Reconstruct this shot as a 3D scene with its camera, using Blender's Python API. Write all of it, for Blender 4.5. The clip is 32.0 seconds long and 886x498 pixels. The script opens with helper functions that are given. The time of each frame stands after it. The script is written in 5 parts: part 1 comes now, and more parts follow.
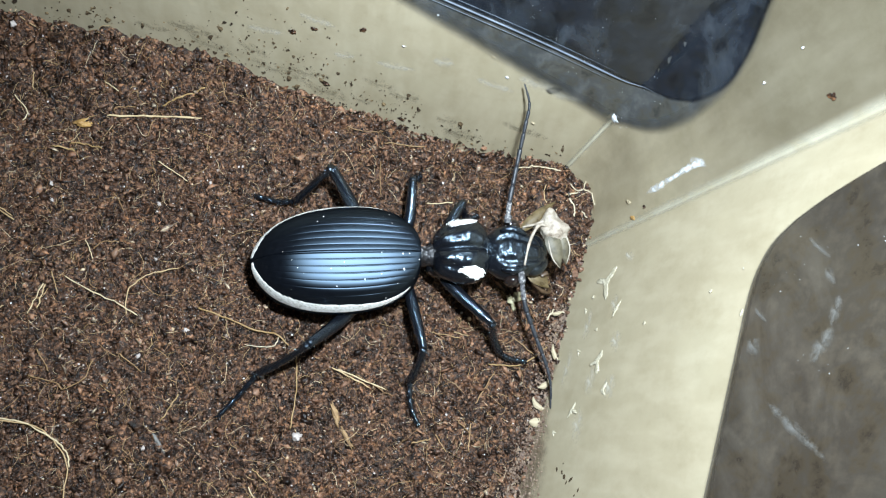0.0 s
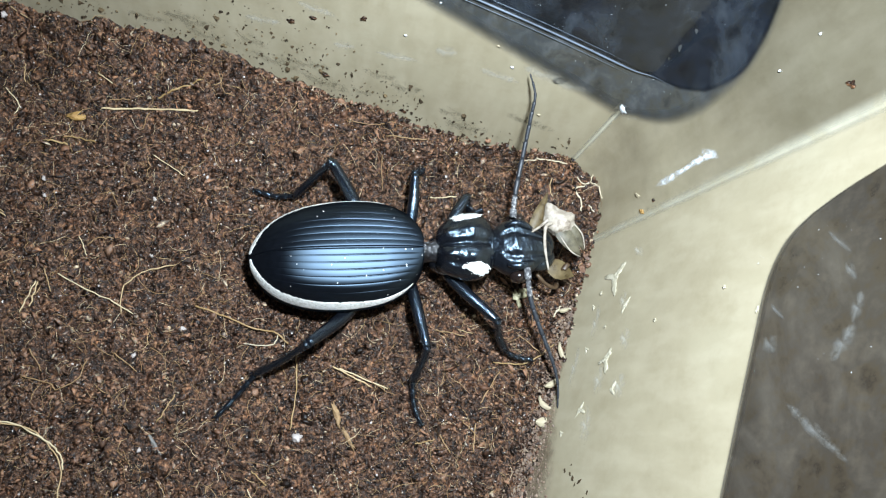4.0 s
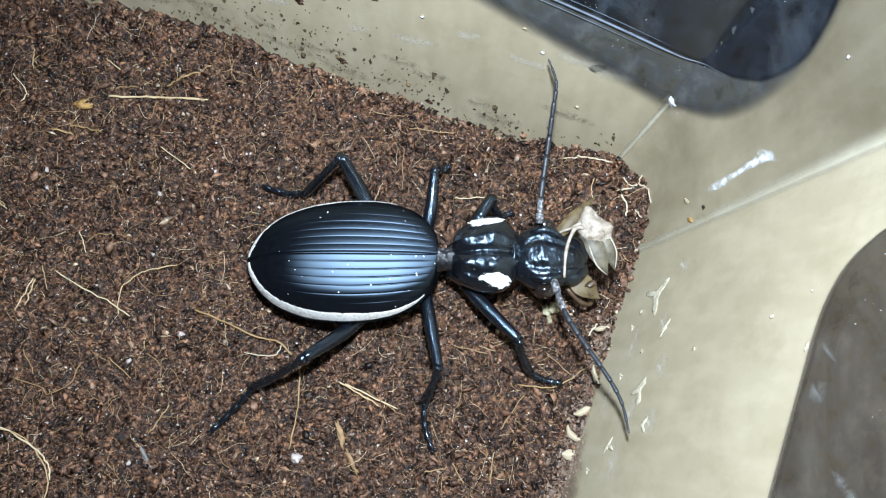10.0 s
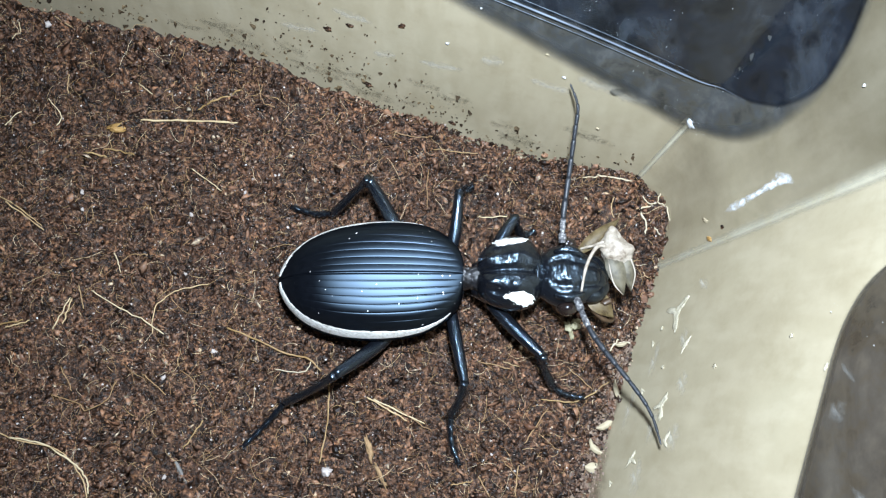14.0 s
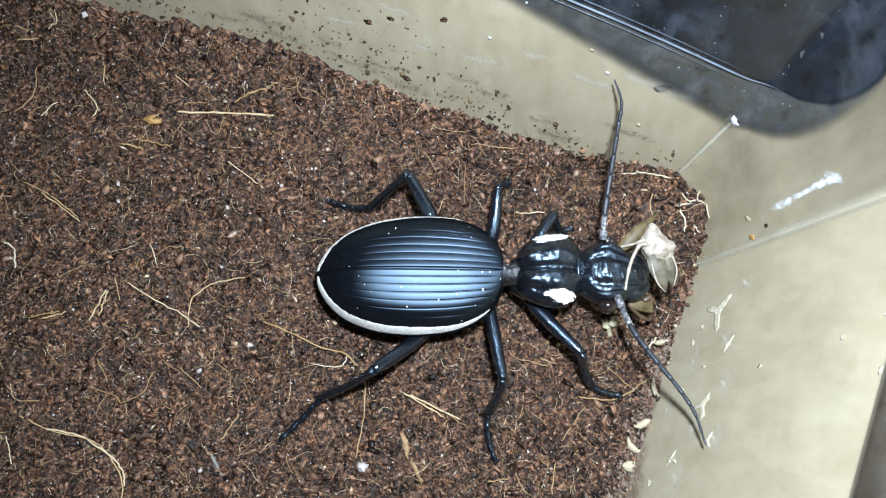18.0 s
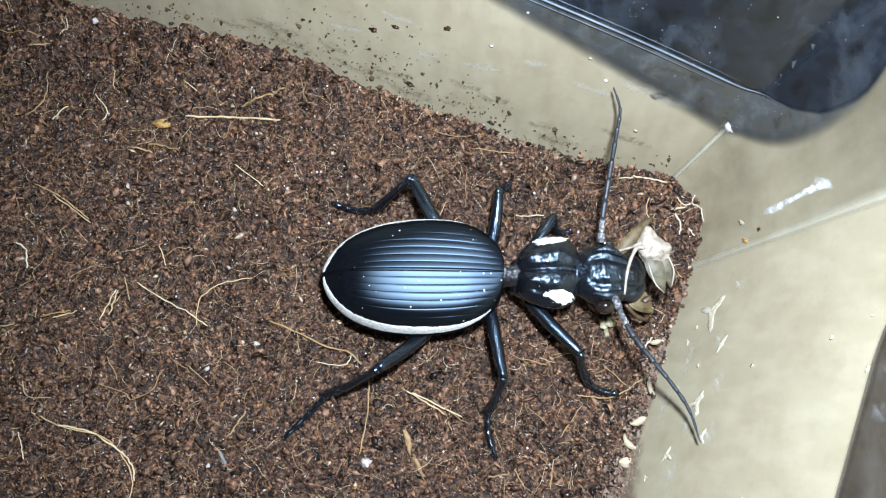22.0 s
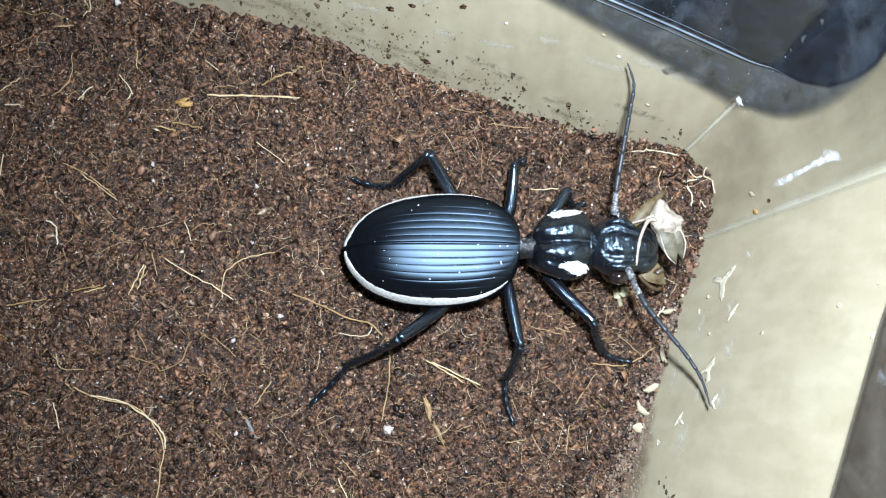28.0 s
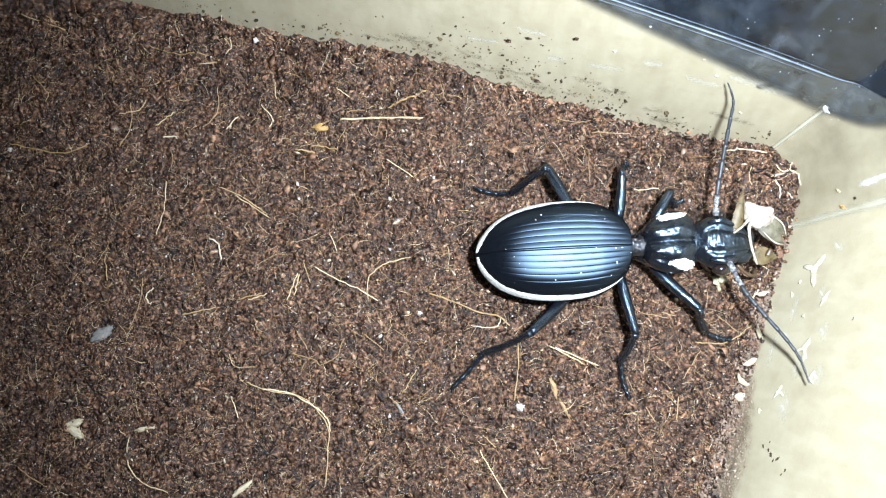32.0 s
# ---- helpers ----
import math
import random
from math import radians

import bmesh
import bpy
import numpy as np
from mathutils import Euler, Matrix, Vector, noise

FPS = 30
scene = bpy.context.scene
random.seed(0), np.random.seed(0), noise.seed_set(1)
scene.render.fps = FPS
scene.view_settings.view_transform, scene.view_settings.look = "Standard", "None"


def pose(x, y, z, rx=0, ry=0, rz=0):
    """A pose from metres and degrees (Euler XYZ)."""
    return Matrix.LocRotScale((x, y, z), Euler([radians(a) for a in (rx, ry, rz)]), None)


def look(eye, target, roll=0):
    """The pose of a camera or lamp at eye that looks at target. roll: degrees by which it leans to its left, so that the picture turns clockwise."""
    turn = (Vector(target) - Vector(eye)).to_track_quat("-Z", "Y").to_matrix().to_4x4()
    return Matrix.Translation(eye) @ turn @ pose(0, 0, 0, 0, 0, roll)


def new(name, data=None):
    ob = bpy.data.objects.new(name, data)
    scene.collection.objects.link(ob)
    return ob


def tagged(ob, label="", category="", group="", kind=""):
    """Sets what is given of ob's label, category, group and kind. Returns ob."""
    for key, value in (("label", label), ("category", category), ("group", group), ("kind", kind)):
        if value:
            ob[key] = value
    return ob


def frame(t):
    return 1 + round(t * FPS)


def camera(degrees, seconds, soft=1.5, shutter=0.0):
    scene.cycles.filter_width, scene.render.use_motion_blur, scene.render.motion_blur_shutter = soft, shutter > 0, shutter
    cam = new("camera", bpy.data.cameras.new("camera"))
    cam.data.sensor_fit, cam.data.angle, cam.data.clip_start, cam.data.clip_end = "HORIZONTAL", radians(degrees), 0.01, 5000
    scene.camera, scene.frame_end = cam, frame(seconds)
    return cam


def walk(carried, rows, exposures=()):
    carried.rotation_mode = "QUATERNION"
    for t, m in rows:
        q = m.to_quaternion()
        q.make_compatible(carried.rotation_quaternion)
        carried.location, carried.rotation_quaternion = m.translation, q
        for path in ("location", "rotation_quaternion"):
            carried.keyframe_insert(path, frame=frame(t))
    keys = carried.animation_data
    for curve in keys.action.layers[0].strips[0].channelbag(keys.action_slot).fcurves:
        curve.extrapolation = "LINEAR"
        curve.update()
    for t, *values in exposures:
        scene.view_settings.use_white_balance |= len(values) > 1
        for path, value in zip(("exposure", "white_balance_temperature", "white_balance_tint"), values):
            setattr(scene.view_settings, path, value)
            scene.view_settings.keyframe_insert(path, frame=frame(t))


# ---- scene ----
# One unit of the plan below is U metres (1.2 mm).
U = 0.0012
cam = camera(52.8, 32.0, soft=1.2, shutter=0.4)
# seconds, eye, forward, up
PATH = [
    (0, (-0.01593, -0.02404, 0.14018), (0.12104, 0.24361, -0.96229), (0.00255, 0.96934, 0.24572)),
    (0.5, (-0.01618, -0.02464, 0.14021), (0.12514, 0.24876, -0.96045), (0.00016, 0.96805, 0.25075)),
    (1, (-0.01676, -0.02488, 0.14070), (0.12784, 0.25323, -0.95892), (0.00058, 0.96684, 0.25540)),
    (1.5, (-0.01720, -0.02380, 0.14114), (0.12958, 0.24719, -0.96026), (0.00217, 0.96836, 0.24956)),
    (2, (-0.01655, -0.02398, 0.14078), (0.12427, 0.24789, -0.96078), (0.00275, 0.96820, 0.25016)),
    (2.5, (-0.01588, -0.02417, 0.14098), (0.11970, 0.25005, -0.96081), (0.00281, 0.96767, 0.25219)),
    (3, (-0.01617, -0.02399, 0.14072), (0.12441, 0.24639, -0.96115), (0.00265, 0.96859, 0.24864)),
    (3.5, (-0.01687, -0.02410, 0.14023), (0.12664, 0.24227, -0.96191), (0.01070, 0.96933, 0.24555)),
    (5.5, (-0.00539, -0.01669, 0.11983), (0.03508, 0.21315, -0.97639), (-0.02896, 0.97680, 0.21220)),
    (6, (-0.00217, -0.01602, 0.11944), (-0.00174, 0.19963, -0.97987), (-0.03363, 0.97930, 0.19958)),
    (6.5, (-0.00088, -0.01654, 0.12164), (-0.02237, 0.20607, -0.97828), (-0.02763, 0.97803, 0.20664)),
    (7, (-0.00106, -0.01700, 0.12256), (-0.01894, 0.21283, -0.97691), (-0.02741, 0.97660, 0.21329)),
    (7.5, (-0.00070, -0.01660, 0.12364), (-0.02226, 0.21418, -0.97654), (-0.02292, 0.97642, 0.21468)),
    (8, (-0.00099, -0.01693, 0.12377), (-0.01657, 0.21632, -0.97618), (-0.02103, 0.97603, 0.21664)),
    (8.5, (-0.00138, -0.01698, 0.12454), (-0.01242, 0.21930, -0.97558), (-0.01938, 0.97542, 0.21951)),
    (9, (-0.00239, -0.01710, 0.12416), (-0.00340, 0.22109, -0.97525), (-0.01983, 0.97505, 0.22111)),
    (9.5, (-0.00261, -0.01732, 0.12415), (-0.00357, 0.22471, -0.97442), (-0.02006, 0.97421, 0.22473)),
    (10, (-0.00220, -0.01739, 0.12433), (-0.00102, 0.22682, -0.97394), (-0.01920, 0.97375, 0.22680)),
    (10.5, (-0.00249, -0.01768, 0.12516), (-0.00063, 0.23087, -0.97298), (-0.01699, 0.97284, 0.23085)),
    (11, (-0.00363, -0.01724, 0.12622), (-0.00209, 0.23837, -0.97117), (-0.01444, 0.97107, 0.23837)),
    (11.5, (-0.00402, -0.01702, 0.12688), (-0.00003, 0.23494, -0.97201), (-0.01179, 0.97194, 0.23492)),
    (12, (-0.00429, -0.01640, 0.12753), (-0.00875, 0.23268, -0.97251), (-0.01003, 0.97248, 0.23276)),
    (12.5, (-0.00416, -0.01676, 0.12692), (-0.00437, 0.23644, -0.97164), (-0.01253, 0.97156, 0.23648)),
    (13, (-0.00452, -0.01625, 0.12809), (-0.00702, 0.23212, -0.97266), (-0.01047, 0.97262, 0.23218)),
    (13.5, (-0.00443, -0.01616, 0.12818), (-0.01167, 0.23002, -0.97311), (-0.01371, 0.97305, 0.23017)),
    (15.5, (-0.00575, -0.01567, 0.12821), (-0.00763, 0.22990, -0.97318), (-0.01189, 0.97312, 0.22998)),
    (16, (-0.00722, -0.01627, 0.12748), (-0.00950, 0.22706, -0.97383), (-0.01753, 0.97369, 0.22720)),
    (16.5, (-0.00770, -0.01571, 0.12758), (-0.00432, 0.22621, -0.97407), (-0.02114, 0.97384, 0.22625)),
    (17, (-0.00777, -0.01545, 0.12771), (-0.01227, 0.22185, -0.97500), (-0.02181, 0.97479, 0.22207)),
    (17.5, (-0.00809, -0.01569, 0.12777), (-0.01777, 0.22054, -0.97522), (-0.02302, 0.97502, 0.22092)),
    (18, (-0.00863, -0.01534, 0.12762), (-0.02049, 0.21982, -0.97532), (-0.02355, 0.97515, 0.22028)),
    (18.5, (-0.00900, -0.01519, 0.12807), (-0.01929, 0.22282, -0.97467), (-0.02301, 0.97449, 0.22323)),
    (19, (-0.00918, -0.01544, 0.12885), (-0.01892, 0.22479, -0.97422), (-0.02199, 0.97407, 0.22518)),
    (19.5, (-0.00931, -0.01478, 0.12886), (-0.01683, 0.22048, -0.97525), (-0.01994, 0.97512, 0.22079)),
    (20, (-0.00943, -0.01565, 0.12867), (-0.01052, 0.22457, -0.97440), (-0.02320, 0.97414, 0.22476)),
    (20.5, (-0.00951, -0.01607, 0.12908), (-0.01203, 0.22495, -0.97430), (-0.02265, 0.97405, 0.22518)),
    (21, (-0.01010, -0.01674, 0.12878), (-0.00455, 0.22652, -0.97400), (-0.02677, 0.97363, 0.22656)),
    (21.5, (-0.00973, -0.01606, 0.12942), (-0.00862, 0.21938, -0.97560), (-0.02803, 0.97520, 0.21953)),
    (22, (-0.00964, -0.01593, 0.13111), (-0.01455, 0.22032, -0.97532), (-0.02662, 0.97499, 0.22064)),
    (22.5, (-0.00898, -0.01712, 0.13141), (-0.01430, 0.23110, -0.97283), (-0.02879, 0.97243, 0.23143)),
    (23, (-0.01152, -0.01424, 0.13211), (-0.00883, 0.22214, -0.97497), (-0.02886, 0.97455, 0.22231)),
    (23.5, (-0.01459, -0.01156, 0.13341), (-0.00812, 0.22602, -0.97409), (-0.04751, 0.97293, 0.22615)),
    (24, (-0.01364, -0.01255, 0.13337), (-0.01817, 0.22394, -0.97443), (-0.04527, 0.97341, 0.22455)),
    (24.5, (-0.01312, -0.01418, 0.13374), (-0.01615, 0.21349, -0.97681), (-0.03484, 0.97623, 0.21394)),
    (25, (-0.01312, -0.01455, 0.13392), (-0.01231, 0.20925, -0.97778), (-0.03378, 0.97721, 0.20956)),
    (25.5, (-0.01162, -0.01487, 0.13388), (-0.01512, 0.20350, -0.97896), (-0.03260, 0.97845, 0.20390)),
    (27.5, (-0.01009, -0.01643, 0.13463), (-0.01915, 0.19485, -0.98065), (-0.01510, 0.98066, 0.19515)),
    (28, (-0.01068, -0.01652, 0.13473), (-0.02518, 0.18944, -0.98157), (-0.01812, 0.98163, 0.18992)),
    (28.5, (-0.00949, -0.01737, 0.13599), (-0.02350, 0.18630, -0.98221), (-0.01654, 0.98228, 0.18670)),
    (29, (-0.00460, -0.01928, 0.13744), (-0.07829, 0.16426, -0.98331), (-0.02932, 0.98553, 0.16697)),
    (29.5, (-0.01560, -0.00704, 0.15365), (-0.06351, 0.12371, -0.99028), (0.03518, 0.99195, 0.12167)),
    (30, (-0.02168, -0.00623, 0.15559), (-0.05382, 0.10112, -0.99342), (0.02728, 0.99464, 0.09976)),
    (30.5, (-0.02277, -0.00634, 0.15579), (-0.06202, 0.09871, -0.99318), (0.03043, 0.99482, 0.09697)),
    (31, (-0.02393, -0.00673, 0.15522), (-0.06044, 0.10319, -0.99282), (0.03122, 0.99435, 0.10145)),
    (31.5, (-0.02469, -0.00768, 0.15517), (-0.06092, 0.11159, -0.99189), (0.02912, 0.99351, 0.10999)),
    (32, (-0.02433, -0.00776, 0.15551), (-0.06362, 0.11155, -0.99172), (0.02905, 0.99352, 0.10989)),
]


def stand(eye, ahead, up):
    """The camera's pose from its eye, its forward and its up direction."""
    f = Vector(ahead).normalized()
    r = f.cross(Vector(up)).normalized()
    u = r.cross(f)
    return Matrix(((r.x, u.x, -f.x, eye[0]), (r.y, u.y, -f.y, eye[1]), (r.z, u.z, -f.z, eye[2]), (0, 0, 0, 1)))


walk(cam, [(t, stand(eye, ahead, up)) for t, eye, ahead, up in PATH], [(0, 0.36, 6500, 10), (3.5, 0.36, 6500, 10), (5.5, 0.32, 6300, 13), (13, 0.34, 6300, 13), (23, 0.52, 6300, 14), (28.5, 0.57, 6300, 13), (29, 0.52, 6300, 13), (30, 0.86, 6350, 12), (31, 1.08, 6350, 12), (32, 1.15, 6350, 12)])

# ---- light: the white lamp of the phone that films, and a dim room ----
torch = new("phone_torch", bpy.data.lights.new("phone_torch", "SPOT"))
torch.data.energy, torch.data.color, torch.data.shadow_soft_size = 1.95, (0.76, 0.89, 1.0), 0.0042
torch.data.spot_size, torch.data.spot_blend = radians(109), 1.0
torch.matrix_world = look((-0.0006, 0.0045, 0.1360), (-0.0020, 0.0060, 0.0))
room = bpy.data.worlds.new("room")
scene.world = room
room.use_nodes = True
room.node_tree.nodes["Background"].inputs[0].default_value = (0.75, 0.85, 1.0, 1)
room.node_tree.nodes["Background"].inputs[1].default_value = 0.025


# ---- materials ----
def material(name, colour, rough=0.6, metal=0.0, spec=0.5, coat=0.0, coat_rough=0.1, trans=0.0):
    m = bpy.data.materials.new(name)
    m.use_nodes = True
    b = m.node_tree.nodes["Principled BSDF"]
    b.inputs["Base Color"].default_value = (*colour, 1)
    b.inputs["Roughness"].default_value = rough
    b.inputs["Metallic"].default_value = metal
    b.inputs["Specular IOR Level"].default_value = spec
    b.inputs["Coat Weight"].default_value = coat
    b.inputs["Coat Roughness"].default_value = coat_rough
    b.inputs["Transmission Weight"].default_value = trans
    return m


def node(m, kind, **values):
    n = m.node_tree.nodes.new(kind)
    for key, value in values.items():
        n.inputs[key].default_value = value
    return n


def wire(m, a, out, b, into):
    m.node_tree.links.new(a.outputs[out], b.inputs[into])


def ramp(m, stops, mode="LINEAR"):
    n = m.node_tree.nodes.new("ShaderNodeValToRGB")
    n.color_ramp.interpolation = mode
    while len(n.color_ramp.elements) < len(stops):
        n.color_ramp.elements.new(0.5)
    for e, (p, c) in zip(n.color_ramp.elements, stops):
        e.position, e.color = p, (*c, 1) if len(c) == 3 else c
    return n


def principled(m):
    return m.node_tree.nodes["Principled BSDF"]


def varied(name, stops, scale, rough=0.6, detail=6.0, bump=0.0, bump_scale=None, random_by=None, patch=None, **more):
    """A principled material whose colour runs through stops by a noise of that scale (per metre), with relief."""
    m = material(name, stops[0][1], rough, **more)
    co = m.node_tree.nodes.new("ShaderNodeTexCoord")
    n = node(m, "ShaderNodeTexNoise", Scale=scale, Detail=detail, Roughness=0.62)
    wire(m, co, "Object", n, "Vector")
    r = ramp(m, stops)
    if random_by:
        g = m.node_tree.nodes.new("ShaderNodeNewGeometry" if random_by == "island" else "ShaderNodeObjectInfo")
        mix = m.node_tree.nodes.new("ShaderNodeMath")
        mix.operation = "MULTIPLY_ADD"
        mix.inputs[1].default_value, mix.inputs[2].default_value = 0.35, 0.0
        wire(m, n, "Fac", mix, 0)
        add = m.node_tree.nodes.new("ShaderNodeMath")
        add.operation = "MULTIPLY_ADD"
        add.inputs[1].default_value = 0.75
        wire(m, g, "Random Per Island" if random_by == "island" else "Random", add, 0)
        wire(m, mix, 0, add, 2)
        wire(m, add, 0, r, "Fac")
    else:
        wire(m, n, "Fac", r, "Fac")
    wire(m, r, "Color", principled(m), "Base Color")
    if patch:
        n3 = node(m, "ShaderNodeTexNoise", Scale=patch[0], Detail=7.0, Roughness=0.72)
        wire(m, co, "Object", n3, "Vector")
        r3 = ramp(m, [(0.32, patch[1]), (0.5, (1, 1, 1)), (0.68, patch[2])])
        wire(m, n3, "Fac", r3, "Fac")
        mul = m.node_tree.nodes.new("ShaderNodeMixRGB")
        mul.blend_type, mul.inputs[0].default_value = "MULTIPLY", 1.0
        wire(m, r, "Color", mul, 1)
        wire(m, r3, "Color", mul, 2)
        wire(m, mul, "Color", principled(m), "Base Color")
    if bump:
        n2 = node(m, "ShaderNodeTexNoise", Scale=bump_scale or scale * 4, Detail=5.0, Roughness=0.6)
        wire(m, co, "Object", n2, "Vector")
        bp = node(m, "ShaderNodeBump", Strength=bump, Distance=0.0003)
        wire(m, n2, "Fac", bp, "Height")
        wire(m, bp, "Normal", principled(m), "Normal")
    return m


SOIL = varied("coco_soil", [(0.36, (0.0042, 0.0022, 0.0013)), (0.47, (0.0264, 0.0127, 0.0071)), (0.57, (0.0933, 0.0457, 0.0245)), (0.68, (0.2541, 0.1349, 0.0713))], 1300, 0.38, bump=1.0, bump_scale=3000, spec=0.35, patch=(260, (0.10, 0.10, 0.11), (1.6, 1.4, 1.2)))
CRUMB = varied("coco_crumb", [(0.12, (0.0044, 0.0024, 0.0017)), (0.34, (0.0200, 0.0103, 0.0064)), (0.56, (0.0775, 0.0400, 0.0248)), (0.74, (0.1533, 0.0833, 0.0524)), (0.83, (0.2298, 0.1325, 0.0840)), (0.87, (0.2508, 0.1264, 0.0660)), (0.90, (0.1252, 0.0983, 0.0900)), (0.93, (0.3634, 0.2782, 0.1824)), (1.0, (0.6298, 0.5564, 0.4302))], 1500, 0.36, random_by="island", spec=0.32, bump=0.45, bump_scale=3800, patch=(230, (0.17, 0.17, 0.19), (1.5, 1.33, 1.16)))
TAN = varied("tan_crumb", [(0.0, (0.0744, 0.0434, 0.0310)), (0.5, (0.1612, 0.1054, 0.0744)), (1.0, (0.2604, 0.1922, 0.1364))], 1500, 0.6, random_by="island")
FIBRE = varied("coco_fibre", [(0.1, (0.156, 0.086, 0.039)), (0.5, (0.257, 0.156, 0.070)), (0.9, (0.343, 0.242, 0.125))], 900, 0.6, random_by="object")
STRAW = varied("straw_fibre", [(0.1, (0.288, 0.176, 0.080)), (0.5, (0.400, 0.280, 0.144)), (0.9, (0.496, 0.400, 0.248))], 900, 0.55, random_by="object")
GOLD = varied("golden_fibre", [(0.1, (0.216, 0.128, 0.048)), (0.9, (0.336, 0.224, 0.096))], 900, 0.5, random_by="object")
PALE = varied("pale_rootlet", [(0.1, (0.3744, 0.2917, 0.1785)), (0.9, (0.4896, 0.4243, 0.3060))], 1200, 0.55, random_by="object")
FIBRES = varied("fine_coco_fibre", [(0.05, (0.0900, 0.0450, 0.0200)), (0.45, (0.2500, 0.1400, 0.0600)), (0.75, (0.4200, 0.2800, 0.1300)), (1.0, (0.6400, 0.5400, 0.3800))], 900, 0.5, random_by="island")
GRIT = varied("pale_grit", [(0.1, (0.220, 0.165, 0.135)), (0.5, (0.340, 0.290, 0.260)), (0.85, (0.460, 0.420, 0.400)), (1.0, (0.640, 0.640, 0.650))], 1200, 0.4, random_by="island")
FLAKE = varied("pale_flake", [(0.2, (0.3093, 0.2496, 0.1541)), (0.8, (0.4303, 0.3648, 0.2490))], 1500, 0.6, bump=0.3)
GREY = varied("grey_chip", [(0.2, (0.075, 0.068, 0.060)), (0.8, (0.19, 0.18, 0.165))], 1500, 0.6, bump=0.3)
HUSK = varied("tan_husk", [(0.3, (0.17, 0.095, 0.042)), (0.7, (0.33, 0.21, 0.10))], 1500, 0.55, bump=0.6)
STAIN = varied("dark_wall_crumb", [(0.2, (0.016, 0.010, 0.005)), (0.6, (0.050, 0.033, 0.017)), (1.0, (0.170, 0.120, 0.062))], 1500, 0.85, random_by="island", bump=0.4, spec=0.2)
AMBER = varied("amber_husk", [(0.3, (0.26, 0.135, 0.035)), (0.7, (0.48, 0.29, 0.10))], 1500, 0.4, bump=0.6)
PAPER = varied("cream_paper_flake", [(0.3, (0.34, 0.30, 0.20)), (0.7, (0.56, 0.51, 0.39))], 1500, 0.7, bump=0.5)
CHALK = varied("white_smear", [(0.2, (0.50, 0.51, 0.52)), (0.8, (0.72, 0.74, 0.75))], 2500, 0.4, bump=0.4)


def plastic(name, stops, rough):
    """Cloudy plastic with mottling at two scales, faint scratches and dirt specks."""
    m = varied(name, stops, 55, rough, detail=8.0, bump=0.08, bump_scale=700, coat=0.1, coat_rough=0.2, spec=0.35, patch=(210, (0.90, 0.89, 0.86), (1.05, 1.05, 1.05)))
    b = principled(m)
    link = b.inputs["Base Color"].links[0]
    was = link.from_socket
    co = m.node_tree.nodes.new("ShaderNodeTexCoord")
    mp = node(m, "ShaderNodeMapping", Scale=(420, 420, 60))
    wire(m, co, "Object", mp, "Vector")
    n = node(m, "ShaderNodeTexNoise", Scale=1.0, Detail=3.0)
    wire(m, mp, "Vector", n, "Vector")
    r = ramp(m, [(0.42, (0.86, 0.85, 0.80)), (0.62, (1.05, 1.05, 1.05))])
    wire(m, n, "Fac", r, "Fac")
    mix = m.node_tree.nodes.new("ShaderNodeMixRGB")
    mix.blend_type, mix.inputs[0].default_value = "MULTIPLY", 0.45
    m.node_tree.links.new(was, mix.inputs[1])
    wire(m, r, "Color", mix, 2)
    wire(m, mix, "Color", b, "Base Color")
    return m


CREAM = plastic("cream_cloudy_plastic", [(0.3, (0.3040, 0.2590, 0.1760)), (0.5, (0.3300, 0.2830, 0.1940)), (0.7, (0.3480, 0.3040, 0.2120))], 0.5)
CORNER = plastic("height_shaded_plastic", [(0.3, (0.1604, 0.1351, 0.0898)), (0.5, (0.2166, 0.1852, 0.1258)), (0.7, (0.2647, 0.2316, 0.1617))], 0.3)
# corner brightness painted by height: lighter at the bottom, darker towards the top
corner_tree = CORNER.node_tree
hc, hs, hm = corner_tree.nodes.new("ShaderNodeTexCoord"), corner_tree.nodes.new("ShaderNodeSeparateXYZ"), corner_tree.nodes.new("ShaderNodeMapRange")
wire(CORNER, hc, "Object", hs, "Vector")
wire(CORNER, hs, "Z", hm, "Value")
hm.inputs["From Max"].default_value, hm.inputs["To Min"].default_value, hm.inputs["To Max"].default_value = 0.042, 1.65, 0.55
hx = corner_tree.nodes.new("ShaderNodeMixRGB")
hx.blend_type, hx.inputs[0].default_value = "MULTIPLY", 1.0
corner_tree.links.new(principled(CORNER).inputs["Base Color"].links[0].from_socket, hx.inputs[1])
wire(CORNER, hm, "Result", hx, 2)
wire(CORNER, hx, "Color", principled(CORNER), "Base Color")


